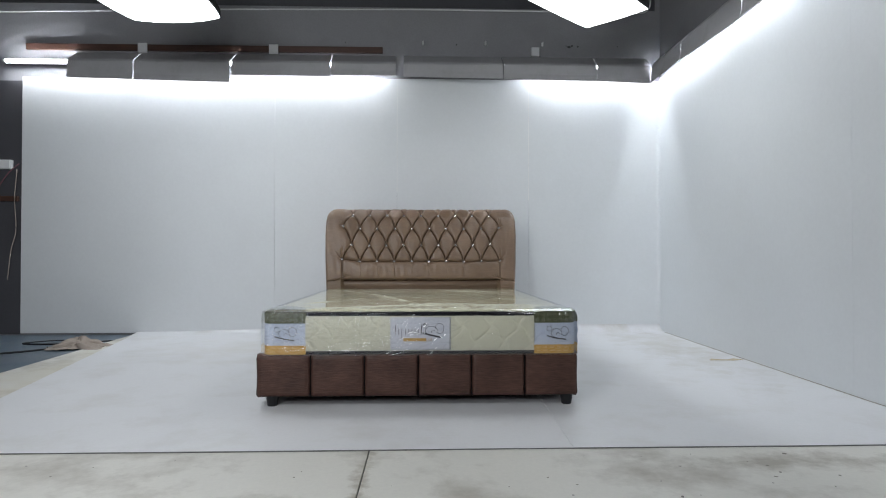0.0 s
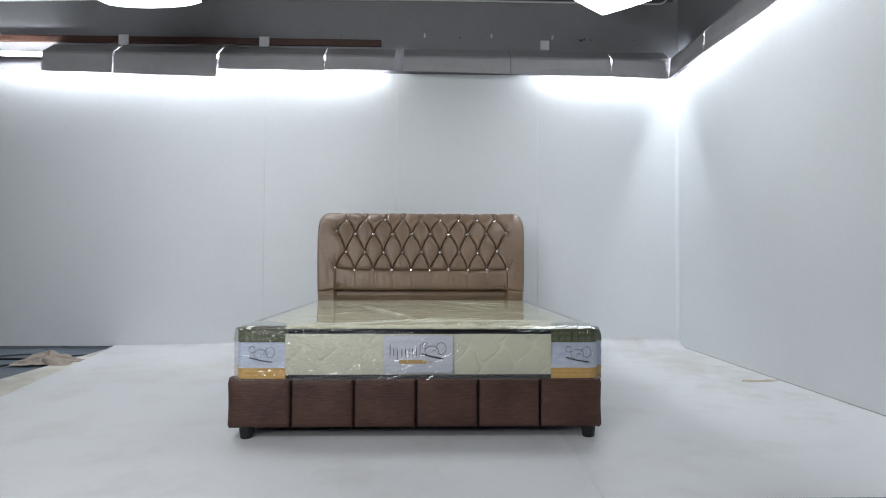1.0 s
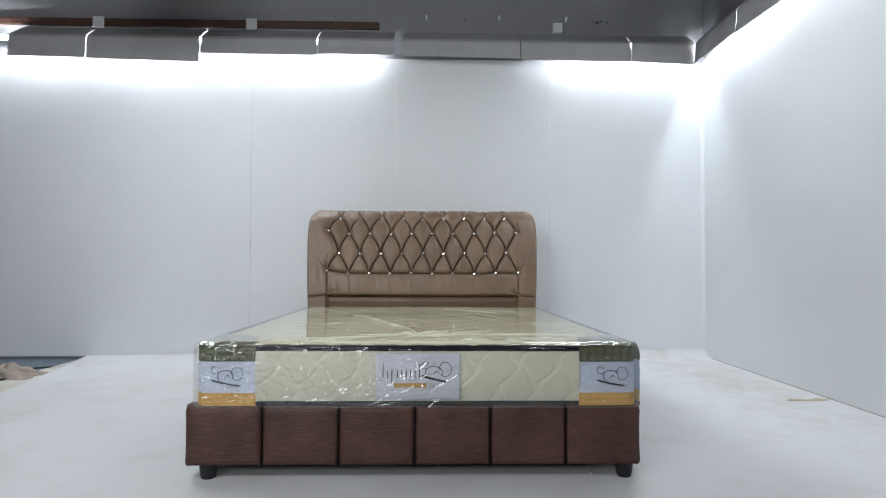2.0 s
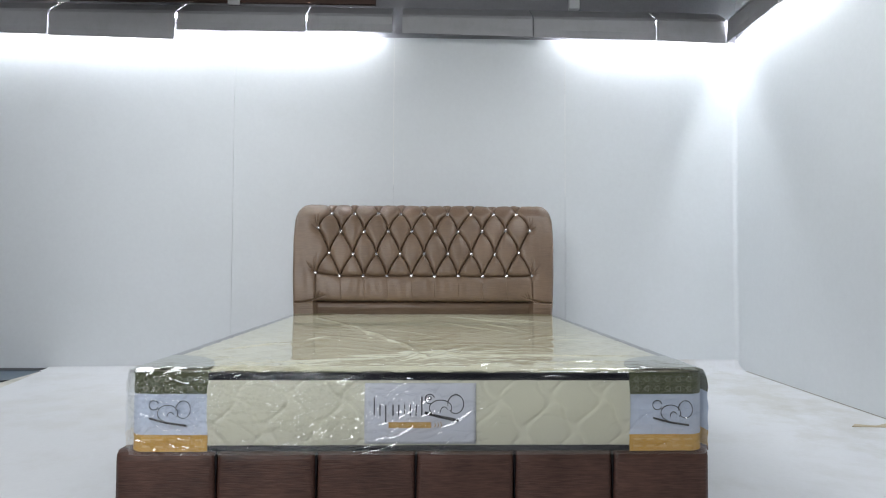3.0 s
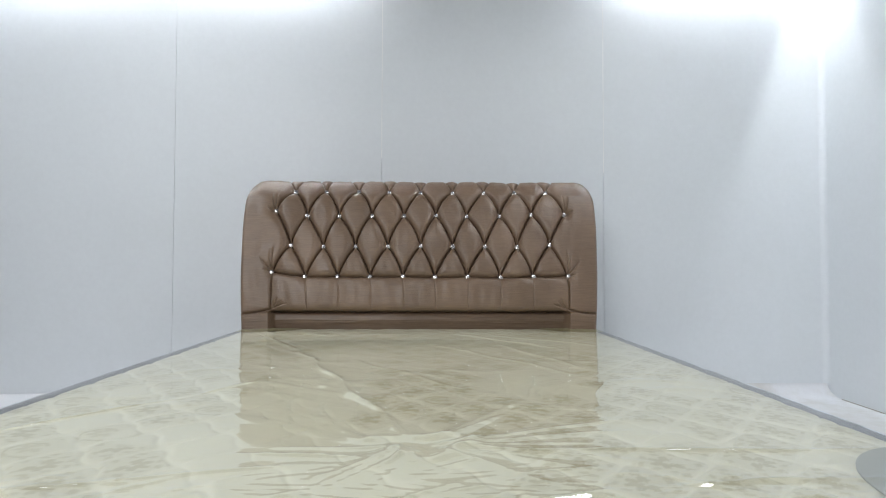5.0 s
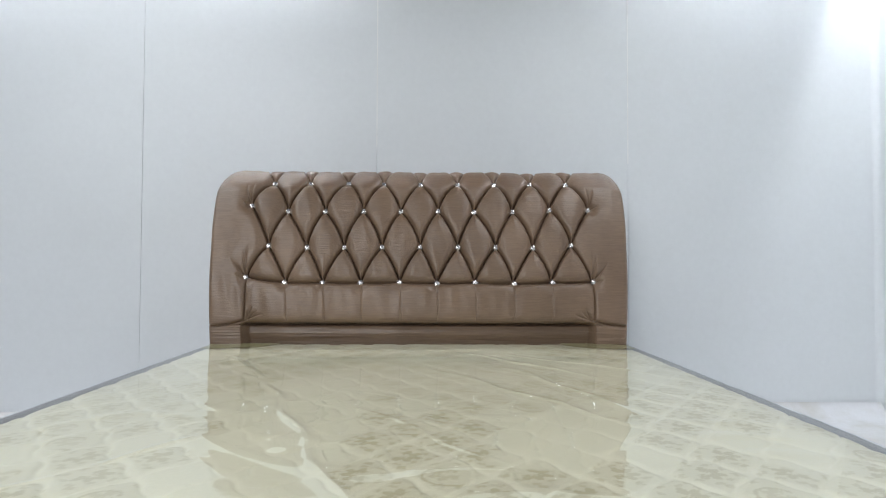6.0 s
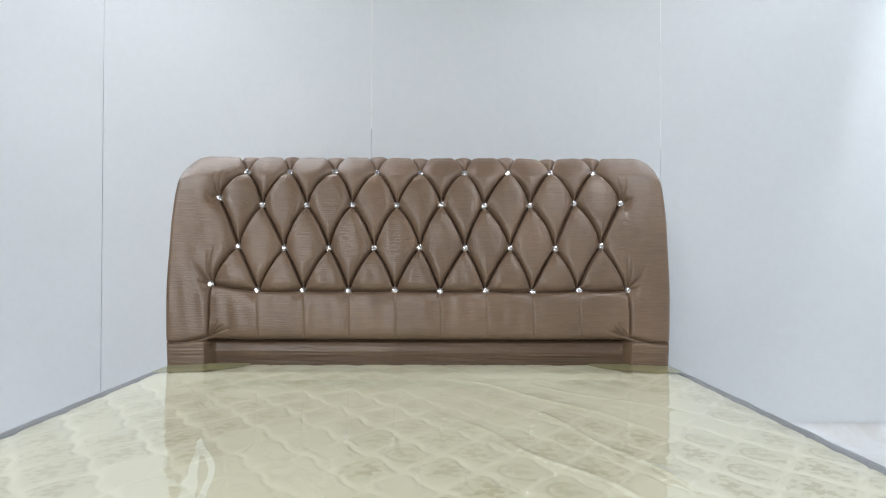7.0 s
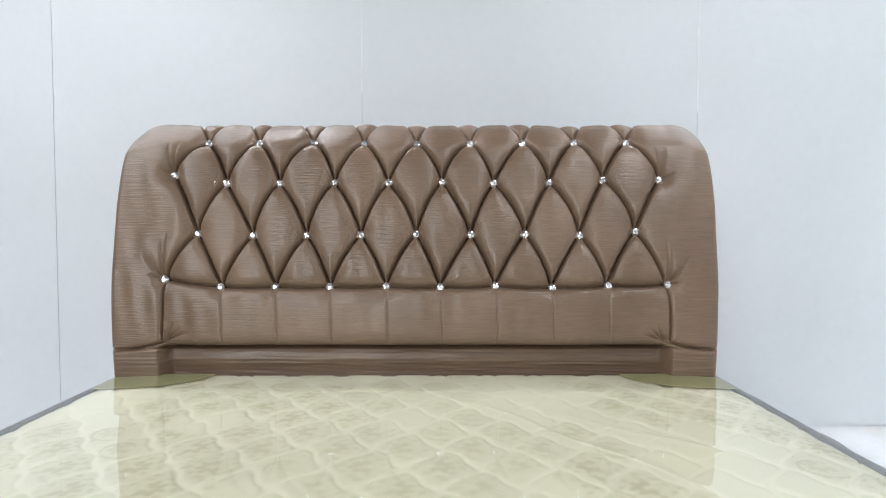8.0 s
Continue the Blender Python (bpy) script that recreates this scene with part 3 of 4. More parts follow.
def bowed(p, q, bow, n=5):
    """Points on the bowed fold from one button to another."""
    nx_, ns_ = -(q[1] - p[1]), q[0] - p[0]
    ln = math.hypot(nx_, ns_)
    return [(p[0] + (q[0] - p[0]) * t + nx_ / ln * bow * math.sin(math.pi * t), p[1] + (q[1] - p[1]) * t + ns_ / ln * bow * math.sin(math.pi * t)) for t in np.linspace(0, 1, n)]


# folds: points, depth, width of the near side, width of the far side, fading towards the end
FOLDS = []
for lower, upper, bow in ((ROW3, ROW2, 0.006), (ROW2, ROW1, 0.009), (ROW1, ROW0, 0.012), (ROW0, ROWB, 0.010)):
    for x, z in lower:
        for x2, z2 in upper:
            if abs(x2 - x) < 0.12:
                way = 1 if x2 > x else -1
                deep = 1.0 if upper is not ROWB else 0.7
                FOLDS.append((bowed((x, z), (x2, z2), way * random.uniform(0.4, 1.1) * bow), deep, 0.0019, random.uniform(0.0030, 0.0048), 0))
                if random.random() < 0.75:
                    off = way * random.uniform(0.008, 0.013)
                    FOLDS.append((bowed((x + off * 0.3, z), (x2 + off, z2), way * 1.6 * bow), 0.30, 0.0022, 0.005, 0.5))
for p, q in zip(ROW3, ROW3[1:]):
    FOLDS.append((bowed(p, q, -0.005), 0.75, 0.003, 0.008, 0))
    FOLDS.append((bowed(p, (p[0] + 0.09, p[1] - 0.008), -0.006), 0.35, 0.0025, 0.005, 1))
for k, (x, z) in enumerate(ROW3):
    end = k in (0, 9)
    FOLDS.append((bowed((x, z), (x + (0.006 if k else -0.004), S_SLOT + 0.012), 0.002), 0.55 if end else 0.10, 0.0016, 0.0040 if end else 0.0016, 0))
# pulls in the plain cloth beyond the outer buttons
for row, pulls in ((ROW1, ((-0.018, 0.085), (-0.040, 0.018), (0.012, 0.09))), (ROW3, ((0.004, 0.125), (-0.014, 0.11), (-0.062, 0.075), (-0.045, 0.012)))):
    for end, way in ((row[0], 1), (row[-1], -1)):
        for dx, ds in pulls:
            FOLDS.append((bowed(end, (end[0] + way * dx, end[1] + ds), 0.004 * way), 0.55, 0.003, 0.010, 1))
for way, k in ((1, 0), (-1, -1)):
    x = X10[k]
    for dx, ds in ((0.05, 0.035), (0.03, 0.05), (0.075, 0.022)):
        FOLDS.append((bowed((x + way * 0.006, S_SLOT + 0.014), (x + way * dx, S_SLOT + 0.014 + ds), 0.003), 0.5, 0.0028, 0.007, 1))
    FOLDS.append((bowed((x - way * 0.004, S_SLOT + 0.010), (x - way * 0.13, S_SLOT - 0.012), 0.004 * way), 0.5, 0.0022, 0.005, 0))
# the puffs pull inwards from the seams with short tucks
for x, z in ROW3 + ROW2 + ROW1:
    for k in range(3):
        a = math.pi / 2 + random.uniform(-0.55, 0.55)
        if k == 2:
            a = -a
            if (x, z) in ROW3:
                continue
        ln = random.uniform(0.030, 0.060)
        FOLDS.append((bowed((x, z), (x + ln * math.cos(a), z + ln * math.sin(a)), random.uniform(-0.003, 0.003)), random.uniform(0.2, 0.42), 0.0022, 0.006, 1))

nu, smax = 880, PS[-1]
su = np.concatenate([np.linspace(0, S_SLOT - 0.12, 8), np.linspace(S_SLOT - 0.115, SB + 0.04, 520), np.linspace(SB + 0.06, smax, 12)])
xu = np.linspace(-HW, HW, nu) + HX
XX, SS = np.meshgrid(xu, su)
cut = np.zeros_like(XX)
wedge = np.zeros_like(XX)
for pts, depth, near, far, fading in FOLDS:
    px, ps = [p[0] for p in pts], [p[1] for p in pts]
    j0, j1 = np.searchsorted(xu, (min(px) - 0.06, max(px) + 0.06))
    i0, i1 = np.searchsorted(su, (min(ps) - 0.06, max(ps) + 0.06))
    X, S = XX[i0:i1, j0:j1], SS[i0:i1, j0:j1]
    best, side, along = np.full_like(X, 9.0), np.ones_like(X), np.zeros_like(X)
    for k in range(len(pts) - 1):
        (x0, s0), (x1, s1) = pts[k], pts[k + 1]
        dx, ds = x1 - x0, s1 - s0
        t = np.clip(((X - x0) * dx + (S - s0) * ds) / (dx * dx + ds * ds + 1e-9), 0, 1)
        d = np.hypot(X - x0 - t * dx, S - s0 - t * ds)
        near_it = d < best
        best = np.where(near_it, d, best)
        side = np.where(near_it, (X - x0) * ds - (S - s0) * dx, side)
        along = np.where(near_it, (k + t) / (len(pts) - 1), along)
    # the upper cloth laps over the lower: steep below, round above
    up = side * (1 if px[-1] > px[0] else -1) > 0
    width = np.where(up, near, far)
    fade = depth * (1 - fading * along)
    cut[i0:i1, j0:j1] = np.maximum(cut[i0:i1, j0:j1], fade * np.exp(-best / width))
    if depth > 0.6:
        wedge[i0:i1, j0:j1] = np.maximum(wedge[i0:i1, j0:j1], fade * np.exp(-(best / 0.020) ** 2))
pull = np.zeros_like(XX)
for row in (ROW3, ROW2, ROW1, ROW0, ROWB):
    for x, z in row:
        r = np.hypot(XX - x, SS - z)
        pull = np.maximum(pull, np.exp(-(r / 0.024) ** 1.4))
H = 0.046
D = np.maximum(H * (1 - 0.80 * cut - 0.11 * wedge - 0.42 * pull), -0.004)
# the recessed plain strip between the side columns, below the overhanging cushion
col = np.clip((np.abs(XX - HX) - 0.675) / 0.03, 0, 1)
col = col * col * (3 - 2 * col)
below = np.clip((S_SLOT + 0.004 - SS) / 0.010, 0, 1)
D = D * (1 - (1 - col) * 0.40 * np.exp(-np.maximum(SS - S_SLOT - 0.004, 0) / 0.010))
strip = -0.006 + 0.010 * np.exp(-((SS - S_SLOT + 0.038) / 0.022) ** 2) - 0.030 * np.exp(-((SS - S_SLOT + 0.004) / 0.006) ** 2)
D = D * (1 - below * (1 - col)) + strip * below * (1 - col)
D -= col * 0.006 * np.exp(-((SS - S_SLOT + 0.006) / 0.003) ** 2)
# fine crosswise gathers in the strip and soft wrinkles of the cloth
rng = np.random.RandomState(5)
low = np.clip((S_SLOT - 0.004 - SS) / 0.008, 0, 1) * (SS > S_SLOT - 0.115)
for k in range(22):
    fx, fs, ph = rng.uniform(-12, 12), rng.uniform(200, 700), rng.uniform(0, 6)
    D += 0.00010 * np.sin(SS * fs + XX * fx + ph + 2.0 * np.sin(XX * 7 + ph)) * low
back = np.clip((SS - (SB - 0.02)) / 0.05, 0, 1)
D *= 1 - back
D *= 1 - 0.40 * np.clip((SS - S0 + 0.03) / 0.08, 0, 1)
for k in range(16):
    fx, fs, ph = rng.uniform(6, 30), rng.uniform(4, 16), rng.uniform(0, 6)
    D += 0.0005 * np.sin(XX * fx + SS * fs * (1 if k % 2 else -1) + ph) * (1 - back)
for k in range(14):
    fx, fs, ph = rng.uniform(40, 130), rng.uniform(5, 40), rng.uniform(0, 6)
    D += 0.00018 * np.sin(XX * fx + SS * fs * (1 if k % 2 else -1) + ph) * (1 - back) * (1 - low)
YY, ZZ = prof(SS)
ty, tz = np.gradient(YY, axis=0), np.gradient(ZZ, axis=0)
tl = np.hypot(ty, tz) + 1e-9
ny, nz = -tz / tl, ty / tl
e = np.clip((np.abs(XX - HX) - (HW - 0.030)) / 0.030, 0, 1)
D = D * (1 - e ** 3) + (-0.012) * e ** 5
YY = YY + ny * D
ZZ = ZZ + nz * D
e2 = np.clip((np.abs(XX - HX) - (HW - 0.11)) / 0.11, 0, 1)
topness = np.clip((ZZ - 0.98) / 0.18, 0, 1)
ZZ = ZZ - 0.060 * e2 ** 3 * topness ** 1.5
flare = 0.974 + 0.026 * np.clip((ZZ - 0.42) / 0.50, 0, 1)
XO = HX + (XX - HX) * flare
grid = np.stack([XO, YY, ZZ], axis=-1) - np.array(bed.location)
headboard = quick_grid("headboard", grid, SATIN, bed, "bronze-brown satin headboard, deep buttoned")
# the two flanks, from the front edge back to the rear panel
f_rows = [i for i in range(len(su)) if su[i] <= PS[crest]]
for j in (0, nu - 1):
    edge = grid[f_rows, j]
    rear = edge.copy()
    rear[:, 1] = np.maximum(edge[:, 1] + 0.001, 5.462 - bed.location.y)
    quick_grid("flank", np.stack([edge, rear], axis=1), SATIN, bed)


def crystal_mesh():
    b = bmesh.new()
    n = 8
    rings = [(0.0118, 0.004), (0.0128, -0.002), (0.0120, -0.0045), (0.0085, -0.0088), (0.0045, -0.0100)]
    P = np.array([[(r * math.cos(2 * math.pi * (k + 0.5 * (q % 2)) / n), y, r * math.sin(2 * math.pi * (k + 0.5 * (q % 2)) / n)) for k in range(n)] for q, (r, y) in enumerate(rings)])
    b = grid_mesh(P, wrap=True)
    b.verts.ensure_lookup_table()
    b.faces.new(b.verts[-n:])
    b.faces.new(b.verts[:n])
    bmesh.ops.recalc_face_normals(b, faces=b.faces)
    me = bpy.data.meshes.new("button")
    b.to_mesh(me)
    b.free()
    me.materials.append(CRYSTAL)
    return me


CRY = crystal_mesh()
for row in (ROW3, ROW2, ROW1, ROW0):
    for x, s in row:
        y, z = prof(s)
        dy, dz = [(b - a) for a, b in zip(prof(s - 0.01), prof(s + 0.01))]
        o = new("button", CRY)
        o.parent = headboard
        lean = math.degrees(math.atan2(dy, dz))
        o.matrix_local = pose(x - bed.location.x, float(y) - math.cos(radians(lean)) * 0.013 - bed.location.y, float(z) + math.sin(radians(lean)) * 0.013 - bed.location.z, -lean, random.uniform(0, 40), 0)
        o["label"] = "cut crystal button"

# ---- mattress ----
MW, MY0, MY1, MZ0, MZ1 = 1.615, 3.075, 5.185, 0.236, 0.461
mattress = thing("mattress", "cream quilted mattress wrapped in clear plastic film", "mattress", at=(CX, 4.1, MZ0))


LAT_W, LAT_H = 0.128, 0.172


def ogee(x, y):
    """Quilting: near 0 on the stitched lines of the lattice."""
    x, y = x + 0.006 * np.sin(y * 9 + 2 * np.sin(x * 5)), y + 0.008 * np.sin(x * 8 + 1.7 * np.sin(y * 6))
    u = x / LAT_W + 0.05 * np.sin(4 * np.pi * y / LAT_H)
    v = y / LAT_H + 0.035 * np.sin(2 * np.pi * x / LAT_W)
    return np.cos(2 * np.pi * u) + np.cos(2 * np.pi * v)


def line_of(x, y, w):
    return np.exp(-(ogee(x, y) / w) ** 2)


def hashed(i, j):
    return np.modf(np.abs(np.sin(i * 12.9898 + j * 78.233) * 43758.5453))[0]


def blossoms(x, y):
    """Woven flowers in the cells of the lattice: a fan of petals, a sprig and scattered buds; some cells stay plain."""
    u, v = x / LAT_W, y / LAT_H
    out = np.zeros_like(u)
    for du, dv in ((0.0, 0.0), (0.5, 0.5)):
        i, j = np.round(u - du), np.round(v - dv)
        cx, cy = (u - du - i) * LAT_W, (v - dv - j) * LAT_H
        kind = hashed(i + 3.7 * du, j)
        plain = (hashed(np.floor((i + 2 * du) / 2), np.floor(j / 2) + 9) < 0.10) | (kind < 0.04)
        turn = np.where(kind > 0.5, 0.0, np.pi) + (kind - 0.5)
        r, th = np.hypot(cx, cy), np.arctan2(cy, cx) + turn
        fan = (r < 0.029 * (0.55 + 0.45 * np.abs(np.cos(3.5 * th)))) & (r > 0.006 + 0.004 * np.cos(7 * th)) & (np.cos(th) > -0.75)
        ring = (np.abs(r - 0.038 - 0.004 * np.cos(5 * th)) < 0.0045) & (np.cos(9 * th + 6 * kind) > 0.05)
        curl = np.abs(r - 0.016 - 0.007 * np.mod(th + np.pi, 2 * np.pi)) < 0.0028
        bud = (np.abs(r - 0.052) < 0.005) & (np.cos(8 * th + 3 * kind) > 0.55)
        inside = np.abs(cx) / (LAT_W / 2) + np.abs(cy) / (LAT_H / 2) < 0.86
        mark = np.where(kind > 0.25, 0.85 * fan + 0.55 * ring * ~fan, 0.7 * curl + 0.5 * fan) + 0.6 * bud
        out = np.maximum(out, np.where(inside & ~plain, np.clip(mark, 0, 1) + 0.22, 0.0))
    return np.clip(out, 0, 1)


def quilt_material(name, base, dark, light):
    """Woven damask: a darker flower thread and paler stitched lines, both carried by the mesh."""
    m = mat(name, base, 0.65, vary=0.05, scale=7, fine=190, bump=0.12)
    nt = m.node_tree
    n, l = nt.nodes, nt.links
    b = n["Principled BSDF"]
    col = b.inputs["Base Color"].links[0].from_socket
    for name2, tone in (("flower", dark), ("stitch", light)):
        at = n.new("ShaderNodeAttribute")
        at.attribute_name = name2
        mx = n.new("ShaderNodeMix")
        mx.data_type = "RGBA"
        l.new(at.outputs["Fac"], mx.inputs[0])
        l.new(col, mx.inputs[6])
        mx.inputs[7].default_value = (*tone, 1)
        col = mx.outputs[2]
    l.new(col, b.inputs["Base Color"])
    return m


QUILT_TOP = quilt_material("cream_damask", (0.71, 0.69, 0.56), (0.50, 0.465, 0.325), (0.80, 0.78, 0.65))
QUILT_SIDE = quilt_material("cream_border", (0.57, 0.565, 0.465), (0.55, 0.54, 0.44), (0.70, 0.69, 0.58))


def woven(ob, name, values):
    ob.data.attributes.new(name, "FLOAT", "POINT").data.foreach_set("value", np.asarray(values, dtype=np.float32).ravel())


R = 0.03
OLIVETOP = mat("olive_corner", (0.33, 0.32, 0.17), 0.6, vary=0.1, scale=15, fine=140, bump=0.08)
hx, hy, hz = MW / 2, (MY1 - MY0) / 2, (MZ1 - MZ0) / 2
part("core", local(box(CX - hx + 0.004, CX + hx - 0.004, MY0 + 0.006, MY1, MZ0 + 0.001, MZ1 - 0.012, R, 4), mattress), TICKING, mattress, "cream side fabric", smooth=True)


def soft_noise(X, Y, seed, octaves=((3, 1.0), (7, 0.5), (15, 0.25))):
    """Smooth uneven relief from crossed waves."""
    rg = np.random.RandomState(seed)
    out = np.zeros_like(X)
    for f, a in octaves:
        for _ in range(4):
            t, ph = rg.uniform(0, 2 * np.pi), rg.uniform(0, 6)
            out += 0.25 * a * np.sin(f * (X * np.cos(t) + Y * np.sin(t)) + ph + 1.3 * np.sin(f * 0.6 * (X * np.sin(t) - Y * np.cos(t)) + ph))
    return out


TX_, TY_ = np.meshgrid(np.linspace(-hx + 0.012, hx - 0.012, 470), np.linspace(-hy + 0.012, hy - 0.004, 620))
edge_in = np.minimum(np.minimum(hx - np.abs(TX_), TY_ + hy), 0.06) / 0.06
TZ_ = hz * 2 - 0.012 + 0.010 * edge_in ** 0.5 - 0.0035 * line_of(TX_, TY_, 0.25) + 0.001 * soft_noise(TX_, TY_, 2)
top = quick_grid("top_panel", np.stack([TX_, TY_ + (MY0 + MY1) / 2 - 4.1, TZ_], axis=-1), QUILT_TOP, mattress, "cream damask quilted top")
woven(top, "stitch", line_of(TX_, TY_, 0.13) * 0.55)
row_ = np.round(TY_ / 0.34)
medal = np.hypot(np.mod(TX_ + 0.21 * np.mod(row_, 2) + 0.21, 0.42) - 0.21, TY_ - row_ * 0.34) + 0.015 * np.sin(9 * np.arctan2(TY_ - row_ * 0.34, TX_))
worn = np.clip(0.85 + 0.4 * soft_noise(TX_, TY_, 12), 0.5, 1.0) * np.clip((medal - 0.062) / 0.02, 0, 1)
woven(top, "flower", blossoms(TX_, TY_) * worn)

FX_, FZ_ = np.meshgrid(np.linspace(-0.589, 0.589, 300), np.linspace(0.016, 2 * hz - 0.028, 60))
seam = line_of(FX_ * 0.88, FZ_ + 0.03, 0.26)
front = quick_grid("front_border", np.stack([FX_, MY0 - 4.1 - 0.004 - 0.012 * np.sin(np.pi * FZ_ / (2 * hz)) + 0.0034 * seam + 0.0016 * soft_noise(FX_, FZ_, 8, ((14, 1.0), (30, 0.6))), FZ_], axis=-1), QUILT_SIDE, mattress, "cream quilted border")
woven(front, "stitch", line_of(FX_ * 0.88, FZ_ + 0.03, 0.16) * 0.35)
fy = MY0 - 4.1
part("tape", box(-0.59, 0.59, fy - 0.012, fy + 0.012, 2 * hz - 0.030, 2 * hz - 0.010, 0.006, 3), NAVY, mattress, "black edge tape", smooth=True)
part("tape", box(-0.59, 0.59, fy - 0.010, fy + 0.012, 0.0, 0.016, 0.005, 3), NAVY, mattress, "black edge tape", smooth=True)
for s in (-1, 1):
    part("tape", tube([(s * (hx - 0.008), fy + 0.2, 2 * hz - 0.006), (s * (hx - 0.008), MY1 - 4.1, 2 * hz - 0.006)], 0.007, 8), GREYTAPE, mattress, "grey edge tape", smooth=True)


def cap_band(s, z0, z1, swell):
    """A corner sleeve: runs along the front and round the corner to the flank."""
    r = 0.05
    xi, xo = 0.588, hx + 0.002
    path = [(xi, fy - swell), (xo - r, fy - swell)] + [(xo - r + r * math.sin(a), fy + r - (r + swell) * math.cos(a)) for a in np.linspace(0.2, math.pi / 2, 7)] + [(xo - 0.001, fy + 0.21)]
    inner = [(x - (0.004 if x > xo - r else 0), y + 0.004) for x, y in path][::-1]
    fine = [(path[0][0] + (path[1][0] - path[0][0]) * t, path[0][1]) for t in np.linspace(0, 1, 14)[:-1]]
    path = fine + path[1:]
    inner = [(x - (0.004 if x > xo - r else 0), y + 0.004) for x, y in path][::-1]
    zs = np.linspace(z0, z1, 9)
    slack = lambda x, y, z: 0.0022 * math.sin(x * 70 + z * 95 + s) * math.sin(z * 60 - x * 41 + y * 30)
    P = np.array([[(s * x, y + slack(x, y, z), z) for x, y in path + inner] for z in zs])
    bm = grid_mesh(P, wrap=True)
    bm.verts.ensure_lookup_table()
    n = len(path) * 2
    for base in (0, n * (len(zs) - 1)):
        for k in range(len(path) - 1):
            bm.faces.new([bm.verts[base + q] for q in (k, k + 1, n - 2 - k, n - 1 - k)])
    return bm


for s in (-1, 1):
    part("corner_cap", cap_band(s, 0.000, 0.045, 0.010), OCHRE, mattress, "ochre yellow sleeve band", smooth=False)
    mid = part("corner_cap", cap_band(s, 0.0455, 0.158, 0.008), PALEBLUE, mattress, "pale blue sleeve with dark line drawing", smooth=False)
    part("corner_cap", cap_band(s, 0.1585, 2 * hz - 0.006, 0.011), OLIVE, mattress, "olive green sleeve band with pale marks", smooth=False)
    # plain strokes in place of the printed emblem
    cx = s * 0.70
    for w, h, ox, oz, a0, a1 in ((0.056, 0.044, 0.004, 0.006, -0.5, 4.4), (0.040, 0.048, 0.046, 0.016, -2.4, 3.3), (0.026, 0.026, -0.034, 0.028, 0.3, 5.9), (0.018, 0.022, 0.012, -0.002, 0.4, 3.4)):
        ring = [(cx + ox + w / 2 * math.cos(a), fy - 0.0135, 0.100 + oz + h / 2 * math.sin(a)) for a in np.linspace(a0, a1, 21)]
        part("stroke", tube(ring, 0.0011, 5), INK, mid, "dark printed stroke")
    part("stroke", tube([(cx - 0.045, fy - 0.0135, 0.092), (cx, fy - 0.0135, 0.080), (cx + 0.055, fy - 0.0135, 0.072)], 0.0028, 6), INK, mid, "dark printed stroke")
    # round grey patch on the top corner, front and back
    for yy, sy in ((fy + 0.010, 1), (MY1 - 4.1 - 0.004, -1)):
        bm = bmesh.new()
        rx_, ry_ = (0.20, 0.25) if sy > 0 else (0.25, 0.145)
        c0 = (s * (hx - 0.012), yy)
        rows = [[(c0[0] - s * rx_ * k * math.cos(a), c0[1] + sy * ry_ * k * math.sin(a), 2 * hz + 0.0025 - 0.006 * (k < 0.1)) for a in np.linspace(0, math.pi / 2, 18)] for k in (0.02, 0.3, 0.6, 0.9, 1.0)]
        bm = slab(rows, (0, 0, -0.002))
        part("corner_patch", bm, CORNERGREY if sy > 0 else OLIVETOP, mattress, "grey-green corner patch", smooth=False)
random.seed(7)
for s in (-1, 1):
    for row in range(2):
        for k in range(6):
            x = s * (0.605 + 0.03 * k)
            z = 0.174 + 0.026 * row
            bm = tube([(x + 0.008 * math.cos(a) * s, fy - 0.0135, z + 0.006 * math.sin(a) + 0.003 * math.sin(2 * a)) for a in np.linspace(0, 2 * math.pi, 9)], 0.0011, 4)
            part("mark", bm, OLIVEMARK, mattress, "pale printed mark")
    for row in range(2):
        for k in range(5):
            x = s * (0.61 + 0.036 * k)
            part("mark", box(x - 0.010, x + 0.010, fy - 0.0126, fy - 0.0112, 0.012 + 0.018 * row, 0.017 + 0.018 * row), OCHREMARK, mattress)
# sewn label with plain shapes for its emblem
LX_, LZ_ = np.meshgrid(np.linspace(-0.155, 0.155, 30), np.linspace(0.020, 2 * hz - 0.036, 20))
lab = part("label", slab(np.stack([LX_, fy - 0.0066 - 0.012 * np.sin(np.pi * LZ_ / (2 * hz)), LZ_], axis=-1), (0, 0.0012, 0)), LABELWHITE, mattress, "pale label with dark and ochre emblem", smooth=True)
ly = fy - 0.0186
for x, h, d in ((-0.128, 0.048, 0.002), (-0.112, 0.030, 0.0), (-0.096, 0.046, -0.018), (-0.076, 0.030, 0.0), (-0.060, 0.030, 0.0), (-0.044, 0.030, 0.0), (-0.028, 0.030, 0.0), (-0.012, 0.030, 0.0), (0.004, 0.052, 0.0)):
    part("stroke", tube([(x, ly, 0.100 + d), (x, ly, 0.100 + d + h)], 0.0016, 6), INK, lab, "thin black stroke")
part("stroke", box(-0.088, 0.030, ly - 0.0006, ly + 0.001, 0.066, 0.082, 0.0004, 1), GOLDINK, lab, "ochre bar")
for k in range(3):
    part("stroke", tube([(0.038 + 0.008 * k + 0.004 * math.cos(a), ly, 0.074 + (0.005 + 0.002 * k) * math.sin(a)) for a in np.linspace(-1.3, 1.3, 7)], 0.001, 5), GOLDINK, lab, "ochre curve")
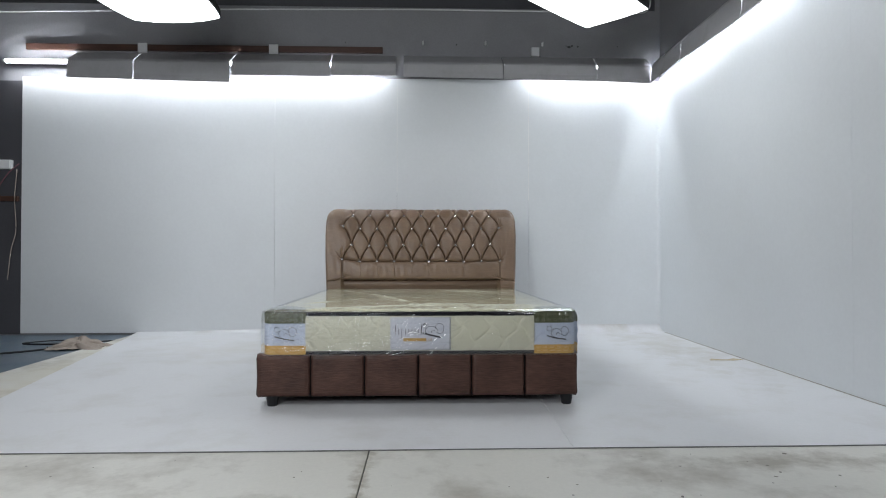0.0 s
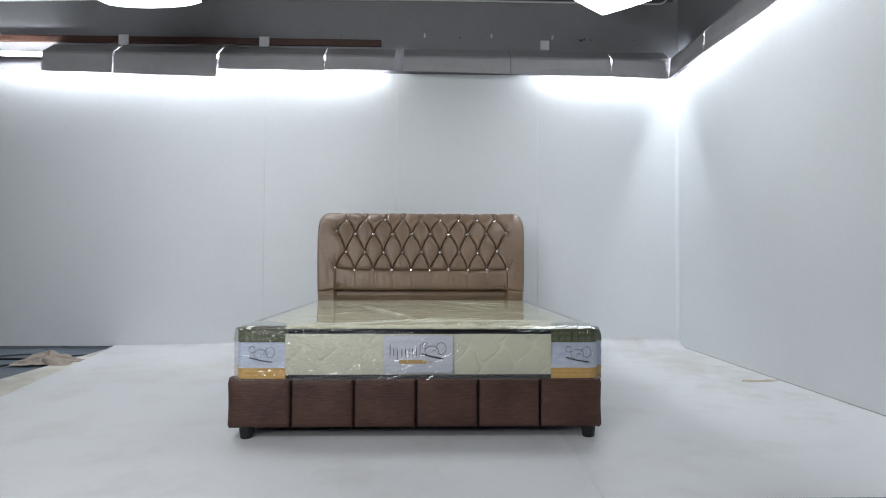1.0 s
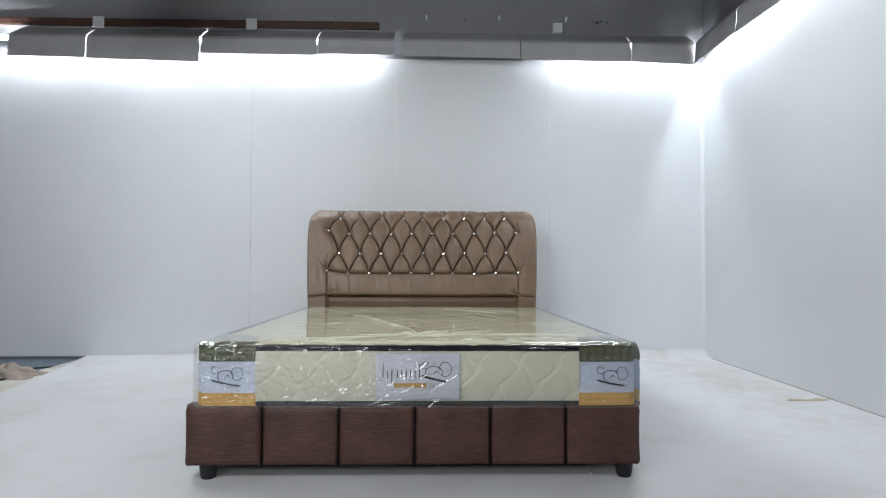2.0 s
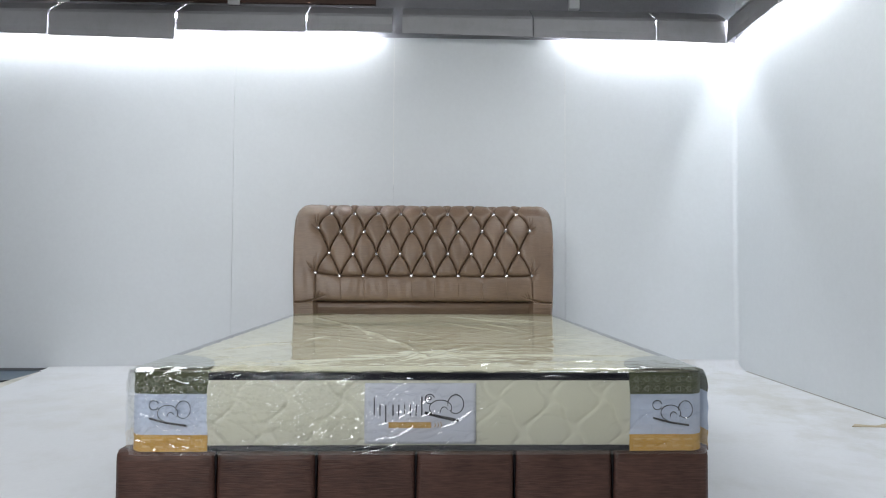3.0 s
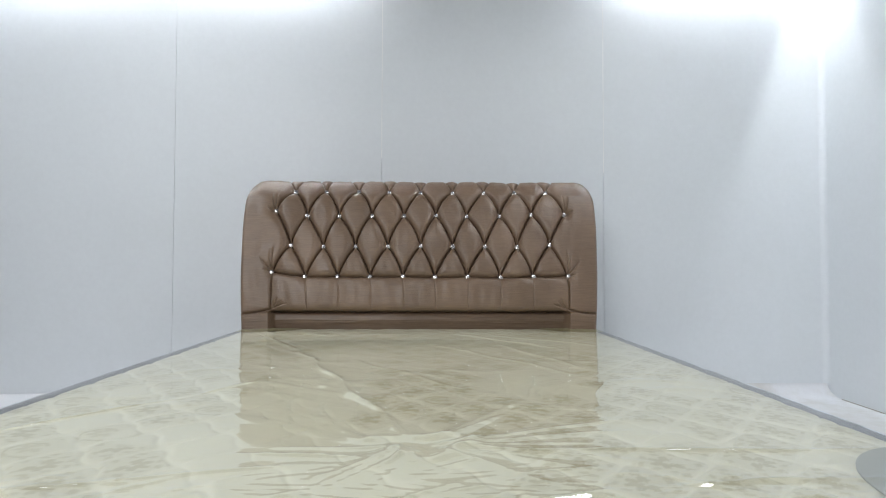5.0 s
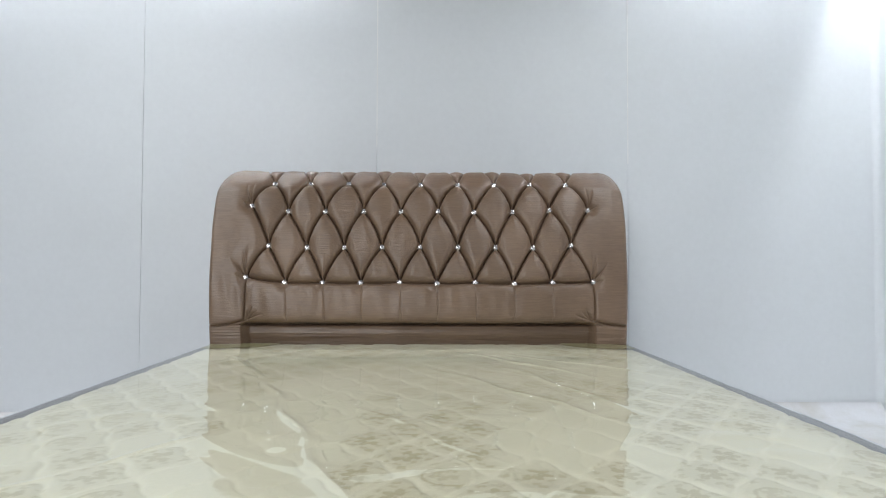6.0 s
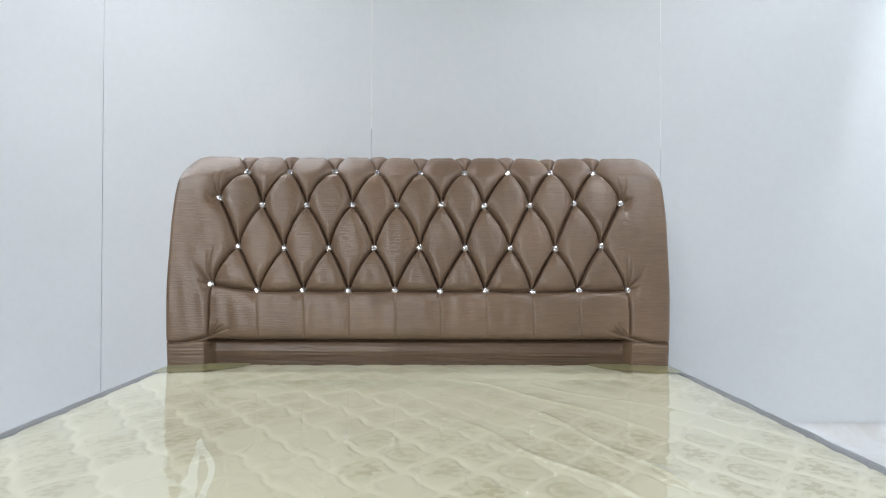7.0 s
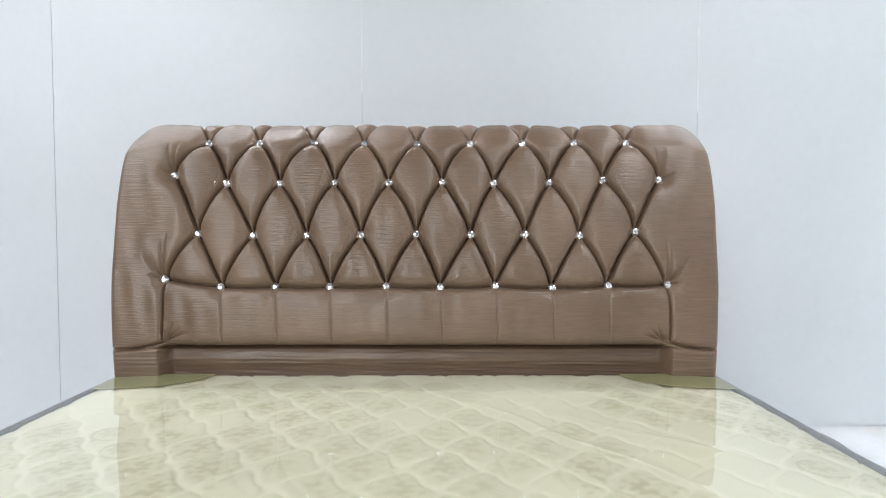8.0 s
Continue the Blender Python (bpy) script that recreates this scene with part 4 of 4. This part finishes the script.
for w, h, ox, oz, a0, a1 in ((0.062, 0.044, 0.056, 0.121, -0.5, 4.4), (0.044, 0.052, 0.098, 0.132, -2.4, 3.3), (0.026, 0.026, 0.026, 0.146, 0.3, 5.9), (0.020, 0.024, 0.066, 0.112, 0.4, 3.4), (0.008, 0.008, 0.026, 0.148, 0, 6.3)):
    part("stroke", tube([(ox + w / 2 * math.cos(a), ly, oz + h / 2 * math.sin(a)) for a in np.linspace(a0, a1, 25)], 0.0013, 5), INK, lab, "thin black outline")
part("stroke", tube([(0.012, ly, 0.108), (0.05, ly, 0.098), (0.106, ly, 0.086)], 0.0042, 8), INK, lab, "black stroke")

# clear film wrap
STAR = (0.03, 3.33)          # where the film is gathered on the top


def seg_dist(px, py, x0, y0, x1, y1):
    dx, dy = x1 - x0, y1 - y0
    t = np.clip(((px - x0) * dx + (py - y0) * dy) / (dx * dx + dy * dy), 0, 1)
    return np.hypot(px - x0 - t * dx, py - y0 - t * dy), t


def film_top():
    X, Y = np.meshgrid(np.linspace(-hx - 0.002, hx + 0.002, 420), np.linspace(MY0 - 0.012, MY1, 520))
    Z = np.full_like(X, 2 * hz + 0.006)
    wob = 0.014 * np.sin(X * 11 + Y * 6) + 0.010 * np.sin(Y * 17 - X * 9)
    rg = random.Random(3)
    # creases that run out from the gather
    for k in range(26):
        a, ln, h, w = rg.uniform(0, 6.28), rg.uniform(0.10, 0.42), rg.uniform(0.002, 0.005), rg.uniform(0.005, 0.010)
        st = rg.uniform(0.02, 0.10)
        x0, y0 = STAR[0] + st * math.cos(a), STAR[1] + 0.8 * st * math.sin(a)
        d, t = seg_dist(X + wob, Y + wob, x0, y0, STAR[0] + ln * math.cos(a), max(MY0 + 0.02, STAR[1] + ln * math.sin(a)))
        Z += h * np.exp(-d / w) * (1 - t) ** 0.7
    ang, rad = np.arctan2(Y - STAR[1], (X - STAR[0]) * 0.8), np.hypot((X - STAR[0]) * 0.8, Y - STAR[1])
    Z += 0.006 * np.exp(-((rad - 0.055 - 0.012 * np.sin(3 * ang)) / 0.016) ** 2) * (0.6 + 0.4 * np.sin(5 * ang + 1))
    # long creases across the bed
    for x0, y0, x1, y1, h, w in ((-0.42, 4.47, 0.01, 3.40, 0.011, 0.010), (-0.67, 3.43, -0.50, 3.66, 0.005, 0.006), (0.11, 3.29, 0.73, 3.31, 0.006, 0.008), (0.30, 3.14, 0.69, 3.18, 0.006, 0.007),
                              (-0.25, 3.29, -0.05, 3.27, 0.005, 0.007), (0.14, 3.09, 0.26, 3.14, 0.010, 0.010), (-0.50, 3.16, -0.10, 3.24, 0.004, 0.006),
                              (0.26, 4.57, 0.46, 4.02, 0.005, 0.006), (0.13, 4.9, 0.49, 4.44, 0.005, 0.006), (0.02, 4.62, 0.42, 3.95, 0.0035, 0.006), (-0.37, 3.87, -0.47, 3.70, 0.005, 0.006),
                              (0.30, 4.85, 0.66, 4.52, 0.003, 0.006), (-0.2, 4.2, 0.15, 3.7, 0.003, 0.006)):
        d, t = seg_dist(X + wob * 0.6, Y + wob * 0.6, x0, y0, x1, y1)
        Z += h * np.exp(-d / w) * np.sin(np.pi * np.clip(t, 0.03, 0.97)) ** 0.6
    # a broad fold along one side
    for (x0, y0), (x1, y1) in zip(((-0.60, 4.80), (-0.50, 4.60), (-0.404, 4.428), (-0.297, 4.111)), ((-0.50, 4.60), (-0.404, 4.428), (-0.297, 4.111), (-0.208, 3.80))):
        d, t = seg_dist(X, Y, x0, y0, x1, y1)
        Z = np.maximum(Z, 2 * hz + 0.006 + 0.0035 * np.exp(-(d / 0.015) ** 2))
    # cross ripples in the middle, short crinkles at the front edge
    mid = np.exp(-((Y - 3.75) / 0.45) ** 2) * np.clip((0.75 - np.abs(X)) / 0.2, 0, 1)
    rip = np.sin(Y * 52 + 5 * np.sin(X * 5 + 1) + 2.5 * np.sin(X * 13 + Y * 6)) * (0.5 + 0.5 * np.sin(X * 9 + 3 * np.sin(Y * 7)))
    Z += 0.0014 * mid * np.maximum(rip, -0.1)
    Z += 0.0009 * soft_noise(X, Y, 4, ((5, 1.0), (11, 0.5)))
    frontness = np.clip((MY0 + 0.22 - Y) / 0.22, 0, 1)
    for k in range(70):
        x, y, a, ln = rg.uniform(-0.78, 0.78), MY0 + abs(rg.gauss(0, 0.07)), rg.gauss(0, 0.5), rg.uniform(0.03, 0.14)
        d, t = seg_dist(X, Y, x, y, x + ln * math.cos(a), max(MY0, y + ln * math.sin(a)))
        Z += rg.uniform(0.0015, 0.004) * np.exp(-d / 0.005) * np.sin(np.pi * np.clip(t, 0.03, 0.97))
    Z += frontness * 0.0008 * np.sin(X * 60 + 8 * np.sin(Y * 40)) * np.sin(Y * 110 + 3 * np.sin(X * 17))
    Z -= 0.012 * np.clip((MY0 + 0.02 - Y) / 0.03, 0, 1) ** 2
    Z -= 0.008 * np.clip((np.abs(X) - hx + 0.02) / 0.02, 0, 1) ** 2
    return np.stack([X, Y - 4.1, Z], axis=-1)


def film_front():
    X, Z = np.meshgrid(np.linspace(-hx - 0.003, hx + 0.003, 1150), np.linspace(-0.006, 2 * hz, 170))
    Yv = np.full_like(X, MY0 - 0.024)
    rg = random.Random(9)
    CRINKLES = []        # x, z, angle, length, width, height over width, bow
    for k in range(26):      # long taut arcs that rise across the front
        CRINKLES.append((rg.uniform(-0.48, 0.02), rg.uniform(-0.02, 0.10), rg.gauss(0.48, 0.10), rg.uniform(0.14, 0.34), rg.uniform(0.0034, 0.0060), rg.uniform(0.5, 0.9), -0.02))
    for k in range(130):     # gathers that spread from the upper corner
        CRINKLES.append((rg.gauss(-0.58, 0.14), rg.gauss(0.165, 0.040), rg.gauss(-0.25, 0.45), rg.uniform(0.04, 0.22), rg.uniform(0.0030, 0.0070), rg.uniform(0.4, 0.85), 0.012))
    for k in range(170):     # tangle below the tape
        CRINKLES.append((rg.gauss(-0.36, 0.17), rg.gauss(0.13, 0.06), rg.choice((rg.gauss(0.55, 0.25), rg.gauss(-0.4, 0.4), rg.gauss(0.1, 0.2))), rg.uniform(0.03, 0.15), rg.uniform(0.0028, 0.0065), rg.uniform(0.4, 0.85), 0.010))
    for k in range(80):      # over the sleeve
        CRINKLES.append((rg.uniform(-0.82, -0.60), rg.uniform(0.0, 0.22), rg.uniform(-1.2, 1.2), rg.uniform(0.03, 0.12), rg.uniform(0.003, 0.006), rg.uniform(0.4, 0.85), 0.006))
    for k in range(26):      # the smoother half
        CRINKLES.append((rg.uniform(-0.1, 0.78), rg.uniform(0.0, 0.21), rg.gauss(0.25, 0.35), rg.uniform(0.03, 0.12), rg.uniform(0.002, 0.004), rg.uniform(0.25, 0.6), 0.006))
    for k in range(30):
        CRINKLES.append((rg.uniform(0.66, 0.82), rg.uniform(0.0, 0.21), rg.gauss(1.3, 0.4), rg.uniform(0.03, 0.08), rg.uniform(0.002, 0.004), rg.uniform(0.3, 0.6), 0.006))
    for k, (x, z, a, ln, w, steep, bow) in enumerate(CRINKLES):
        px = (X - x) * math.cos(a) + (Z - z) * math.sin(a)
        q = (Z - z) * math.cos(a) - (X - x) * math.sin(a)
        t = px / ln
        q = q - bow * 4 * t * (1 - t) - 0.002 * np.sin(t * 9 + k)
        ends = np.where((t > 0) & (t < 1), np.sin(np.pi * np.clip(t, 0, 1)) ** 0.5, 0)
        Yv -= steep * w * np.exp(-np.abs(q / w) ** 1.5) * ends
    Yv += 0.0022 * soft_noise(X, Z, 6, ((9, 1.0), (22, 0.6), (45, 0.25)))
    Yv += 0.03 * np.clip((np.abs(X) - hx + 0.03) / 0.04, 0, 1) ** 2
    Yv += 0.008 * np.clip((Z - 2 * hz + 0.02) / 0.02, 0, 1) ** 2
    return np.stack([X, Yv - 4.1, Z], axis=-1)


def film_side(s):
    ys, zs = np.linspace(MY0 + 0.004, MY1, 120), np.linspace(-0.004, 2 * hz, 20)
    Yg, Z = np.meshgrid(ys, zs)
    X = s * (hx + 0.009 + 0.003 * np.sin(Yg * 37 + Z * 60) * np.sin(Z * 45 + Yg * 11) - 0.012 * np.clip((Z - 2 * hz + 0.03) / 0.03, 0, 1) ** 2)
    return np.stack([X, Yg - 4.1, Z], axis=-1)


for sheet, film in ((film_top(), FILM_TOP), (film_front(), FILM_FRONT), (film_side(-1), FILM_FRONT), (film_side(1), FILM_FRONT)):
    quick_grid("plastic_film", sheet, film, mattress, "clear crinkled plastic film").visible_shadow = False

# ---- on the floor ----
rag = thing("rag", "crumpled cream rag lying on the floor edge", "rag", at=(-2.80, 5.12, ground(5.1) - 0.018))


def rag_mesh():
    n = 44
    P = np.zeros((n, n, 3))
    for i in range(n):
        for j in range(n):
            u, v = 2 * j / (n - 1) - 1, 2 * i / (n - 1) - 1
            r = math.hypot(u, v)
            x, y = 0.23 * u + 0.05 * fbm(u * 1.6, v * 1.6, 2, 2), 0.15 * v + 0.06 * fbm(u * 1.5, v * 1.8, 7, 2)
            z = 0.05 * math.exp(-((u + 0.25) / 0.5) ** 2 - (v / 0.6) ** 2) + 0.085 * abs(fbm(u * 1.7, v * 2.3, 3, 2)) * max(0, 1.2 - r) + 0.012
            P[i, j] = (x, y, z + 0.05 * math.exp(-((u - 0.4) / 0.35) ** 2 - (v / 0.5) ** 2))
    return slab(P, (0, 0, -0.006))


part("cloth", rag_mesh(), RAG, rag, smooth=True)
cable = thing("cable", "black cable lying on the blue-grey floor", "cable", at=(-3.2, 5.0, ground(5.0) - 0.018))
part("lead", tube(smooth_line([(-1.4, -1.0, 0.006), (-0.45, -0.45, 0.006), (0.1, -0.05, 0.006), (0.30, 0.35, 0.006), (0.0, 0.56, 0.006), (-0.22, 0.36, 0.008), (0.1, 0.30, 0.010), (0.45, 0.50, 0.008), (0.62, 0.62, 0.014)]), 0.008, 8), BLACKPLASTIC, cable, smooth=True)
scrap = thing("paper_scrap", "flat tan paper scrap on the white sheet", "scrap", at=(2.28, 4.31, ground(4.31)))
ring = [(-0.13, -0.015), (-0.10, 0.01), (0.0, 0.0), (0.07, 0.025), (0.13, 0.0), (0.05, -0.03), (-0.05, -0.02)]
bm = slab([[(x, y, 0.004 + 0.05 * abs(x) * (y > 0)) for x, y in row] for row in zip(ring[:4], (ring[6], ring[6], ring[5], ring[4]))], (0, 0, -0.003))
part("paper", bm, TAN, scrap)

# specks and drips on the cream boards
rs = random.Random(21)
specks = bmesh.new()
for k in range(120):
    x, y = rs.uniform(-1.9, 2.2), rs.uniform(0.9, 2.32)
    a = rs.uniform(0.0015, 0.005) * (1.8 if rs.random() < 0.12 else 1)
    bmesh.ops.create_circle(specks, cap_ends=True, segments=7, radius=a, matrix=pose(x, y, ground(y) - 0.0043, 0, 0, rs.uniform(0, 180)) @ Matrix.Diagonal((rs.uniform(0.7, 2.0), 1, 1, 1)))
tagged(part("specks", specks, mat("speck_grime", (0.16, 0.15, 0.13), 0.7), floor, "dark specks of grime"), kind="stuff")
